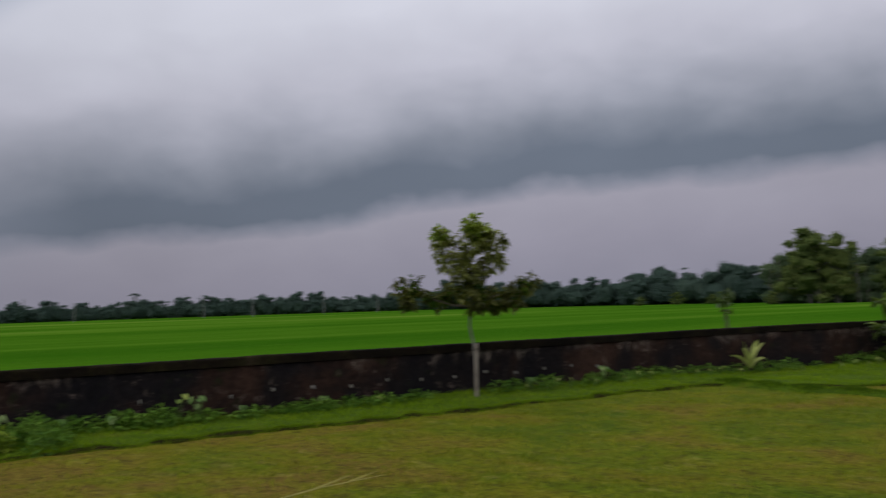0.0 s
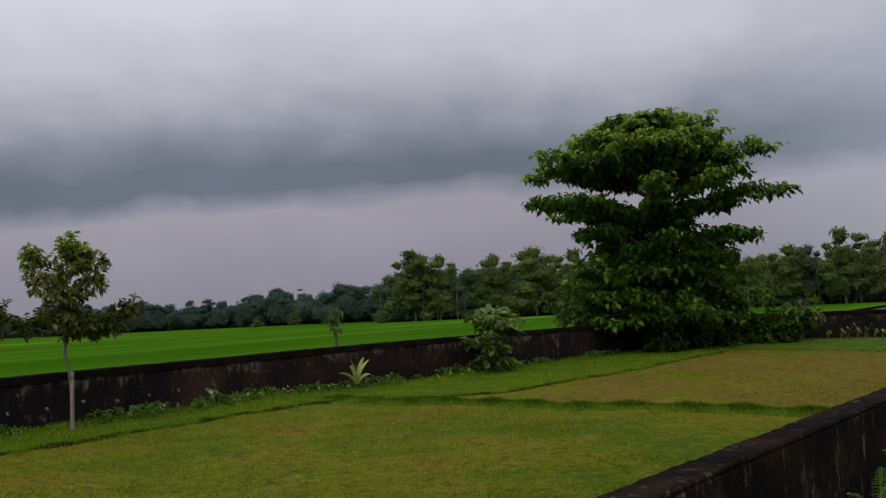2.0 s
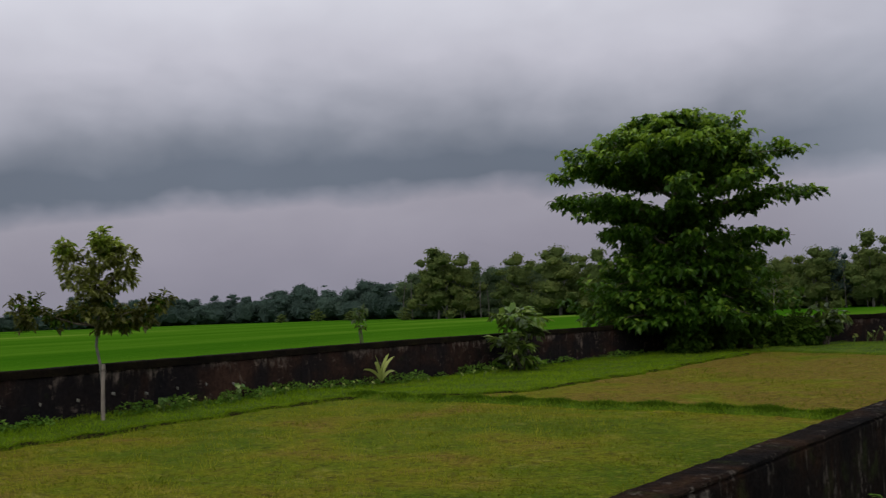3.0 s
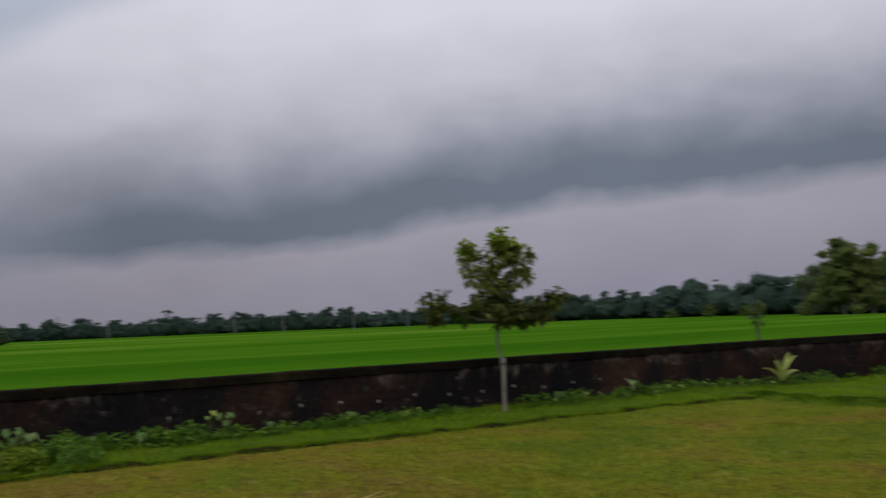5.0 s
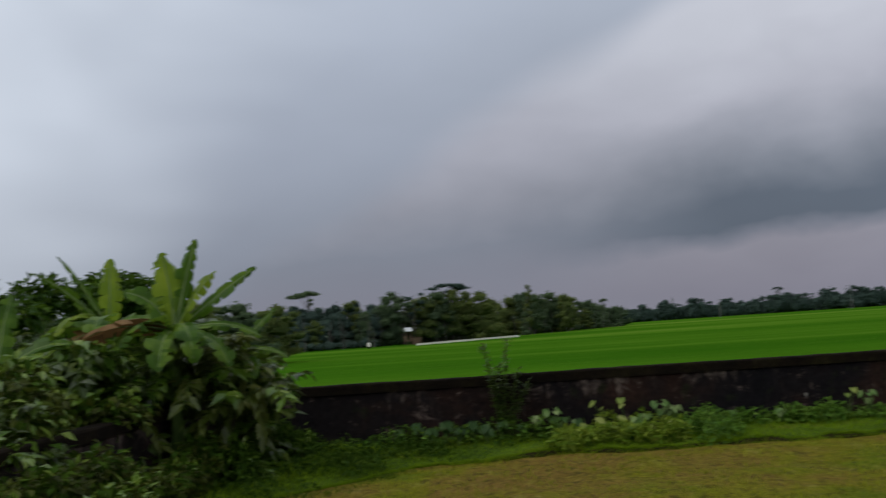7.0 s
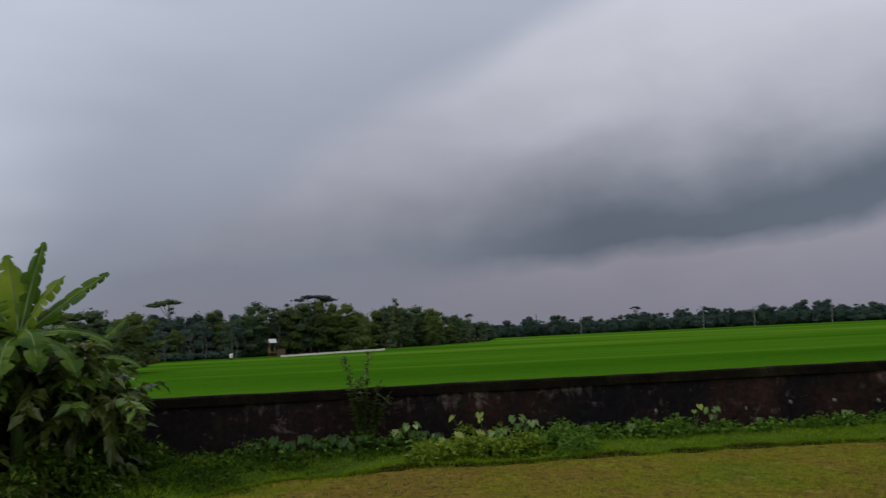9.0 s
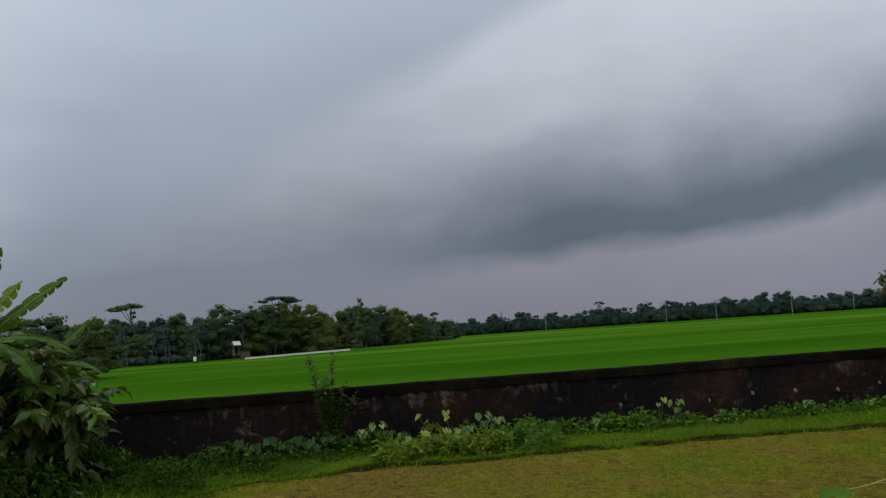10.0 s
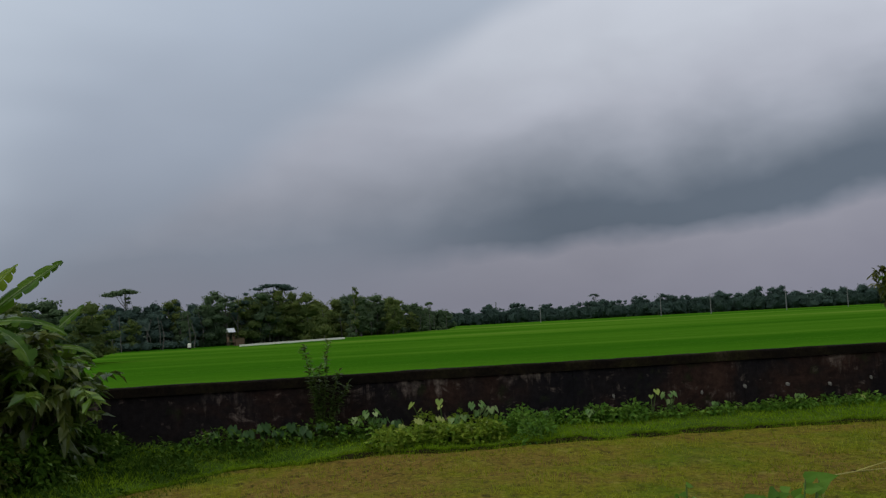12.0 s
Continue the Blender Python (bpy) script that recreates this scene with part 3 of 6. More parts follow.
def build_ground():
    bm = bmesh.new()
    bmesh.ops.create_grid(bm, x_segments=40, y_segments=40, size=4600)
    tagged(part("ground", bm, EARTH, matrix=pose(0, 0, -0.15)), "wide flat green farmland under storm cloud", "ground", kind="structure")
    # rice field
    xs, ys = np.linspace(-260, 420, 171), np.concatenate([np.linspace(22.5, 120, 60), np.linspace(124, 430, 50)])
    gx, gy = np.meshgrid(xs, ys)
    # the field's back edge follows the foot of the woods
    gz = 0.16 + 0.012 * np.sin(gx * 0.21 + gy * 0.4) + 0.008 * np.sin(gy * 0.9)
    verts = np.stack([gx, gy, gz], -1).reshape(-1, 3)
    w = len(xs)
    k = (np.arange(len(ys) - 1)[:, None] * w + np.arange(w - 1)).ravel()[:, None]
    tagged(part("rice_field", (verts.tolist(), (k + [0, 1, w + 1, w]).tolist()), PADDY), "bright green flooded rice field of young plants", "field", kind="structure")
    # yard: lawn up to the ragged edge, the rank strip from there to the wall
    xs = np.arange(-6.2, 54.41, 0.12)
    w = len(xs)
    for name, low, high, steps, mat, label in (("lawn", 0 * xs + 2.2, verge_edge(xs), 90, LAWN, "mown yard grass worn to brown in patches"),
                                               ("grass_verge", verge_edge(xs), wall_y(xs) + 0.1, 40, VERGE, "rank green grass strip along the foot of the wall")):
        f = np.concatenate([np.linspace(0, 0.975, steps - 8), np.linspace(0.98, 1, 8)])[:, None]
        if name == "grass_verge":
            f = np.concatenate([[[0], [0.008], [0.025]], np.linspace(0.05, 1, steps - 3)[:, None]])
        gx, gy = xs + 0 * f, low + (high - low) * f
        verts = np.stack([gx, gy, yard_height(gx, gy)], -1).reshape(-1, 3)
        k = (np.arange(steps - 1)[:, None] * w + np.arange(w - 1)).ravel()[:, None]
        smooth(tagged(part(name, (verts.tolist(), (k + [0, 1, w + 1, w]).tolist()), mat), label, "lawn", kind="structure"))
    xs = xs[xs > -1.0]
    w = len(xs)
    zs = np.stack([yard_height(xs, verge_edge(xs)) - 0.03, yard_height(xs, verge_edge(xs) + 0.08) - 0.012])
    ys = np.stack([verge_edge(xs) - 0.012, verge_edge(xs) + 0.02])
    verts = np.stack([np.stack([xs, xs]), ys, zs], -1).reshape(-1, 3)
    k = np.arange(w - 1)[:, None]
    tagged(part("trim_soil_edge", (verts.tolist(), (k + [0, 1, w + 1, w]).tolist()), SOIL), "dark bare soil edge where the lawn ends", "edge", kind="structure")
    # low grassy bund between the two plots
    us, vs = np.linspace(-0.34, 0.34, 9), np.arange(2.4, 19.0, 0.15)
    gu, gy = np.meshgrid(us, vs)
    gx = bund_x(gy) + gu
    gz = yard_height(gx, gy) - 0.012 + 0.024 * (np.abs(gu) < 0.3)
    k = (np.arange(len(vs) - 1)[:, None] * 9 + np.arange(8)).ravel()[:, None]
    smooth(tagged(part("bund", (np.stack([gx, gy, gz], -1).reshape(-1, 3).tolist(), (k + [0, 1, 10, 9]).tolist()), VERGE), "low grassy bund dividing the yard", "bund", kind="structure"))
    # rank grass between the far plot and the end wall
    fs, vs = np.linspace(0, 1, 24) ** 1.6, np.arange(2.3, 13.75, 0.18)
    gf, gy = np.meshgrid(fs, vs)
    gx = east_edge(gy) + (54.2 - east_edge(gy)) * gf
    gz = yard_height(gx, gy) - 0.03 + 0.11 * np.clip(gf / 0.02, 0, 1)
    k = (np.arange(len(vs) - 1)[:, None] * 24 + np.arange(23)).ravel()[:, None]
    smooth(tagged(part("end_verge", (np.stack([gx, gy, gz], -1).reshape(-1, 3).tolist(), (k + [0, 1, 25, 24]).tolist()), VERGE), "rank green grass before the end wall", "lawn", kind="structure"))
    # raised bank on which the camera's carrier stands
    xs, ys = np.linspace(-30, 70, 60), np.linspace(-25, 2.05, 16)
    gx, gy = np.meshgrid(xs, ys)
    gz = 0.55 + 0.35 * np.clip((1.6 - gy) / 1.5, 0, 1) + 0.03 * np.sin(gx * 1.3) * np.sin(gy * 2.1)
    w = len(xs)
    k = (np.arange(len(ys) - 1)[:, None] * w + np.arange(w - 1)).ravel()[:, None]
    tagged(smooth(part("bank", (np.stack([gx, gy, gz], -1).reshape(-1, 3).tolist(), (k + [0, 1, w + 1, w]).tolist()), EARTH)), "raised earth bank beside the yard wall", "bank", kind="structure")


build_ground()


def ragged_bar(rng, run, y0, z0, y1, z1, wear, step=0.3, round_off=0.03):
    """A long bar with rounded upper edges and an uneven, worn surface, along x."""
    ring = [(y0, z0), (y0, z1 - round_off), (y0 + round_off, z1), (y1 - round_off, z1), (y1, z1 - round_off), (y1, z0)]
    count = max(2, int(run / step) + 1)
    verts, faces = [], []
    for k in range(count):
        x = run * k / (count - 1)
        wave = 0.6 * wear * math.sin(x * 0.9 + y0 * 7)
        verts += [(x, y + rng.uniform(-wear, wear) * 0.6, z + (wave + rng.uniform(-wear, wear) if z > z0 else 0.0)) for y, z in ring]
    for k in range(count - 1):
        a = 6 * k
        faces += [(a + q, a + q + 6, a + (q + 1) % 6 + 6, a + (q + 1) % 6) for q in range(6)]
    faces += [tuple(range(6)), tuple(reversed(range(6 * count - 6, 6 * count)))]
    return verts, faces


def build_wall(name, points, height, thick, label, pier_every=0.0, base=-0.15, coping=0.21, lip=0.05, wear=0.008, cap=None):
    """A wall along a line of points, face towards the right hand of the way: body, coping and shallow piers."""
    root = thing(name, pose(0, 0, 0), label, "wall", kind="structure")
    rng = random.Random(len(points) * 31 + round(points[0][0] * 10))
    for (ax, ay), (bx, by) in zip(points, points[1:]):
        run = math.hypot(bx - ax, by - ay)
        m = pose(ax, ay, 0, 0, 0, math.degrees(math.atan2(by - ay, bx - ax)))
        part("wall_body", ragged_bar(rng, run, 0, base, thick, height - coping, 0.004), WALL if cap is None else cap, root, matrix=m)
        part("coping", ragged_bar(rng, run, -lip, height - coping + 0.003, thick + lip, height, wear, 0.3 if cap is None else 0.12, min(0.03, 0.5 * coping)), cap or COPING, root, matrix=m)
        at = pier_every * 0.5
        while pier_every and at < run:
            bm = box(bmesh.new(), at - 0.17, -0.014, base, at + 0.17, 0.02, height - coping - 0.002, 0.015)
            part("pier", bm, WALL, root, matrix=m)
            at += pier_every
    return root


WALL_H = 1.5
far_wall = build_wall("wall_north", FAR_WALL, WALL_H, 0.26, "low compound wall black with mould and moss", 3.4)
build_wall("wall_west", [(-6.3, 2.1), (-6.3, 21.2)], WALL_H, 0.26, "low mouldy yard wall among shrubs and banana plants", 3.4)
build_wall("wall_east", [(54.3, 18.5), (54.3, 1.6)], WALL_H, 0.26, "low dark end wall of the yard", 3.4)
near_wall = build_wall("wall_south", [(-6.6, 2.2), (4.9, 2.0), (12.5, 1.42), (54.5, 0.5)], WALL_H, 0.3, "near yard wall, black mouldy plaster with mossy top", 0.0, coping=0.03, lip=0.0, wear=0.006, cap=NEAR_PLASTER)


def build_drains():
    for k in range(44):
        x = 6.35 + 1.06 * k
        if x > 21:
            break
        y = float(wall_y(x)) - 0.03
        verts, faces = [], []
        tube(verts, faces, [(0, 0.08, 0.004), (0, 0, 0), (0, -0.05, -0.008)], [0.026, 0.028, 0.028], 8)
        ob = part("drain_pipe", (verts, faces), PIPE, far_wall, "pale clay weep pipe", matrix=pose(x, y, 0.66 + 0.05 * math.sin(k * 2.3), 0, 0, 20 * math.sin(k * 5.1)) @ Matrix.Diagonal((0.8, 1, 1.5, 1)))


build_drains()


# ---- grass ----
def build_grass():
    rng = np.random.default_rng(4)
    n = 150000
    x, y = rng.uniform(-5.8, 53.5, n), rng.uniform(3.0, 19.4, n)
    keep = ~in_verge(x, y) & (rng.uniform(size=n) < np.clip(1.5 - np.hypot(x, y) / 45, 0.25, 1)) & (np.hypot(x, y) > 7)
    clump = np.sin(x * 1.9 + 2 * np.sin(y * 0.7)) * np.sin(y * 2.3 + x * 0.4) + 0.8 * np.sin(x * 0.5 + 1) * np.sin(y * 0.4)
    keep &= (rng.uniform(-1.6, 1.2, n) < clump + 0.2) & (rng.uniform(size=n) > 0.55 * np.clip((7.0 - x) / 4, 0, 1))
    x, y, clump = x[keep], y[keep], clump[keep]
    h = rng.uniform(0.018, 0.05, len(x)) * (1 + 0.5 * np.clip(clump, 0, 1)) * np.where(rng.uniform(size=len(x)) < 0.006, 2.4, 1)
    tagged(part("lawn_grass", blades(x, y, yard_height(x, y) - 0.005, h, h * 0.28 + 0.004, 1.8, rng), LAWN_BLADE), "short mown grass blades, green to straw yellow", "grass", kind="stuff")
    n = 240000
    x, y = rng.uniform(-6.2, 54.0, n), rng.uniform(3.0, 21.6, n)
    keep = in_verge(x, y) & (y < wall_y(x) - 0.02) & (rng.uniform(size=n) < np.clip(1.7 - np.hypot(x, y) / 40, 0.3, 1))
    x, y = x[keep], y[keep]
    lush = 0.5 + 0.5 * np.sin(x * 1.3 + np.sin(y * 1.9)) * np.sin(y * 1.7 + 0.6 * x)
    h = rng.uniform(0.04, 0.11, len(x)) * (0.6 + 0.9 * lush) * np.where(y < verge_edge(x) - 0.3, 1.5, 1) * np.where(y < verge_edge(x) + 0.25, 0.8, 1)
    tagged(part("verge_grass", blades(x, y, yard_height(x, y) - 0.01, h, h * 0.16 + 0.010, 1.3, rng), VERGE_BLADE), "lush uncut green grass along the wall foot", "grass", kind="stuff")
    # corner grass: the shade over this corner is put into the blade colour
    n = 60000
    x, y = rng.uniform(-6.2, -0.4, n), rng.uniform(7.0, 20.9, n)
    keep = (y > verge_edge(x) - rng.uniform(-0.6, 1.3, n) * np.clip((-0.8 - x) / 2, 0, 1)) & (rng.uniform(size=n) < np.clip((-0.6 - x) / 1.6, 0, 1))
    x, y = x[keep], y[keep]
    h = rng.uniform(0.04, 0.13, len(x)) * (0.7 + 0.5 * np.sin(x * 2.3) * np.sin(y * 1.9 + 1))
    tagged(part("corner_grass", blades(x, y, yard_height(x, y) - 0.01, h, h * 0.16 + 0.012, 1.2, rng), SHADED_LEAF), "rank grass in the yard's corner, shade put into its dark colour", "grass", kind="stuff")
    n = 42000
    x, y = rng.uniform(-4, 22, n), rng.uniform(8, 19.0, n)
    clump = np.sin(x * 3.1 + 1.3 * np.sin(y * 2.2)) * np.sin(y * 3.7 + 0.8 * np.sin(x * 1.9))
    keep = ~in_verge(x, y) & (rng.uniform(-0.3, 1.0, n) < clump)
    x, y = x[keep], y[keep]
    h = rng.uniform(0.03, 0.10, len(x)) * np.where(rng.uniform(size=len(x)) < 0.08, 2.0, 1)
    tagged(part("lawn_tufts", blades(x, y, yard_height(x, y) - 0.005, h, h * 0.10 + 0.006, 0.7, rng), TUFT_BLADE), "sparse pale yellow-green grass tufts on the lawn", "grass", kind="stuff")
    n = 16000
    y = rng.uniform(2.6, 19.2, n)
    off = rng.normal(size=n) * 0.11
    x = bund_x(y) + off
    h = rng.uniform(0.05, 0.13, n) * (0.6 + 0.6 * np.sin(y * 2.3) ** 2)
    tagged(part("bund_grass", blades(x, y, yard_height(x, y) - 0.01, h, h * 0.12 + 0.012, 0.9, rng), BUND_BLADE), "deep green long grass on the yard's bund", "grass", kind="stuff")
    n = 42000
    x = rng.uniform(-5.2, 53.0, n)
    out = rng.uniform(-0.03, 0.12, n) + 0.05 * np.sin(x * 4.1) * np.sin(x * 1.3)
    y = verge_edge(x) + out
    h = rng.uniform(0.04, 0.10, n)
    v, f = blades(x, y, yard_height(x, y) + 0.0, h, h * 0.16 + 0.010, 1.0, rng)
    v = np.array(v).reshape(-1, 3, 3)
    v[:, 2, 1] -= rng.uniform(0.0, 0.09, n)
    v[:, 2, 2] -= rng.uniform(0.0, 0.08, n)
    tagged(part("edge_grass", (v.reshape(-1, 3).tolist(), f), VERGE_BLADE), "grass tufts hanging over the lawn's soil edge", "grass", kind="stuff")
    n = 150000
    dist, side = 34 + 90 * rng.uniform(size=n) ** 1.4, rng.uniform(-20, 84, n)
    x, y = dist * np.sin(np.radians(side)), dist * np.cos(np.radians(side))
    keep = y > 24
    x, y, dist = x[keep], y[keep], dist[keep]
    h = rng.uniform(0.05, 0.12, len(x))
    tagged(part("rice_plants", blades(x, y, 0 * x + 0.13, h * 0.5, 0.02 + dist * 0.0004, 2.4, rng), RICE_BLADE), "young rice plants in dense rows", "rice", kind="stuff")


build_grass()


# ---- trees ----
def crown_mesh(rng, crowns, size, density=3.2, core=0.80, sparse=0.0):
    """Domed crowns (centre x, y, z, radii x, y, z) with an uneven surface of many small leaf sprays over a dark lumpy core."""
    crowns = np.array(crowns, float)
    n = len(crowns)
    waves, phase = rng.normal(size=(n, 6, 3)) * [3.2, 3.2, 3.2], rng.uniform(0, 6.28, (n, 6))

    def swell(way, pick):
        return 1.0 + 0.105 * np.sin((waves[pick] * way[:, None, :]).sum(2) + phase[pick]).sum(1)

    area = (crowns[:, 3] * crowns[:, 4] * crowns[:, 5]) ** (2 / 3)
    counts = np.maximum(10, (area / size ** 2 * 4.5 * density).astype(int))
    pick = np.repeat(np.arange(n), counts)
    count = len(pick)
    way = unit(rng.normal(size=(count, 3)))
    way[:, 2] = np.where(way[:, 2] < -0.45, -0.6 * way[:, 2], way[:, 2])
    way = unit(way)
    reach = swell(way, pick) * (1 - (0.25 + 0.6 * sparse) * rng.uniform(size=count) ** 2 + np.where(rng.uniform(size=count) < 0.10, rng.uniform(0, 0.16, count), 0))
    base = crowns[pick, :3] + way * crowns[pick, 3:] * reach[:, None]
    ahead = unit(np.cross(way, rng.normal(size=(count, 3))) + 0.35 * way - [0, 0, 0.25])
    up = unit(way + [0, 0, 0.6] + rng.normal(size=(count, 3)) * 0.75)
    side = unit(np.cross(ahead, up))
    long, wide = (size * rng.uniform(0.7, 1.4, count))[:, None], (size * rng.uniform(0.45, 0.8, count))[:, None]
    verts = np.stack([base - ahead * long * 0.4, base + side * wide * 0.5, base + ahead * long * 0.6, base - side * wide * 0.5], 1).reshape(-1, 3)
    k = np.arange(count)[:, None] * 4
    faces = np.stack([k + [0, 1, 2], k + [0, 2, 3]], 1).reshape(-1, 3)
    leaves = verts.tolist(), faces.tolist()
    if not core:
        return leaves
    bm = bmesh.new()
    bmesh.ops.create_icosphere(bm, subdivisions=2, radius=1.0)
    ball, ring = np.array([v.co for v in bm.verts]), np.array([[v.index for v in f.verts] for f in bm.faces])
    bm.free()
    verts, faces = [], []
    for k in range(n):
        verts.append(ball * (swell(ball, np.full(len(ball), k)) * core * rng.uniform(0.9, 1.03, len(ball)))[:, None] * crowns[k, 3:] + crowns[k, :3])
        faces.append(ring + k * len(ball))
    return joined(leaves, (np.concatenate(verts).tolist(), np.concatenate(faces).tolist()))


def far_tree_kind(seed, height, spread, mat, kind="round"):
    """A distant tree: trunk, limbs and a crown of uneven domes of leaf sprays."""
    rng = np.random.default_rng(seed)
    label = {"flat": "tall flat-topped tree rising over the far woods", "slim": "slim upright tree rising over the far woods", "tall": "tall bare-stemmed tree at the edge of the far woods"}.get(kind, "round-crowned green tree at the edge of the rice field")
    root = thing("far_tree", pose(0, 0, -50), label, "tree", "trees beyond the field")
    lean = rng.uniform(-0.6, 0.6, 2)
    crowns, core, sparse, size = [], 0.72, 0.2, 0.42
    if kind == "flat":
        for k in range(11):
            a, r = rng.uniform(0, 6.28), spread * rng.uniform(0.1, 0.9)
            q = spread * rng.uniform(0.28, 0.46)
            crowns.append((lean[0] + r * math.cos(a) * 1.2, lean[1] + r * math.sin(a), height * (0.955 - 0.10 * (r / spread) ** 2 * rng.uniform(0.4, 1.5)), q, q, height * rng.uniform(0.026, 0.05)))
        crowns += [(rng.normal() * 0.35 * spread, rng.normal() * 0.35 * spread, height * z, spread * 0.2, spread * 0.2, height * 0.03) for z in (0.62, 0.70, 0.78, 0.84)]
        core, sparse, size = 0.62, 0.4, 0.30
    elif kind == "slim":
        for k in range(11):
            z = height * (0.24 + 0.70 * k / 10)
            r = spread * (0.40 - 0.27 * abs(k / 10 - 0.35)) * rng.uniform(0.7, 1.25)
            crowns.append((rng.normal() * 0.26 * spread * (1.2 - k / 10), rng.normal() * 0.26 * spread, z, r, r, height * 0.06 * rng.uniform(0.8, 1.3)))
        core, sparse = 0.6, 0.4
    elif kind == "tall":
        for k in range(8):
            a, z = rng.uniform(0, 6.28), 0.42 + 0.50 * k / 7
            r = spread * rng.uniform(0.15, 0.75) * (1.2 - 0.9 * abs(z - 0.68))
            q = spread * rng.uniform(0.30, 0.50)
            crowns.append((lean[0] * z + r * math.cos(a), lean[1] * z + r * math.sin(a), height * z, q, q, q * 0.55))
        core, sparse = 0.65, 0.35
    else:
        for k in range(17):
            a, z = k * 2.4 + rng.uniform(-0.5, 0.5), 0.12 + 0.70 * k / 16 + rng.uniform(-0.05, 0.05)
            r = spread * rng.uniform(0.35, 0.80) * (1.1 - 0.9 * max(0.0, z - 0.45))
            q = spread * rng.uniform(0.20, 0.38)
            crowns.append((r * math.cos(a), r * math.sin(a), height * z, q, q, q * rng.uniform(0.5, 0.8)))
        crowns.append((lean[0] * 0.6, lean[1] * 0.6, height * 0.86, spread * 0.30, spread * 0.30, height * 0.11))
        crowns.append((lean[0] * 0.6, lean[1] * 0.6, height * 0.60, spread * 0.58, spread * 0.58, height * 0.20))
        crowns.append((0, 0, height * 0.28, spread * 0.60, spread * 0.60, height * 0.22))
    verts, faces = [], []
    top = max(c[2] for c in crowns)
    trunk = [(lean[0] * k * k, lean[1] * k * k, top * k) for k in (0, 0.3, 0.6, 1.0)]
    tube(verts, faces, [(0, 0, -0.4)] + trunk[1:], [0.020 * height, 0.015 * height, 0.011 * height, 0.004 * height], 6)
    part("trunk", (verts, faces), GREY_BARK, root)
    for c in crowns[::2]:
        verts, faces = [], []
        z = max(0.25 * height, c[2] - 0.22 * height)
        f = z / top
        s = Vector((lean[0] * f * f, lean[1] * f * f, z))
        tube(verts, faces, [s, s.lerp(Vector(c[:3]), 0.55) + Vector((0, 0, -0.03 * height)), c[:3]], [0.009 * height, 0.006 * height, 0.003 * height], 5)
        part("limb", (verts, faces), GREY_BARK, root)
    part("crown", crown_mesh(rng, crowns, size, 2.6, core, sparse), mat, root)
    return root


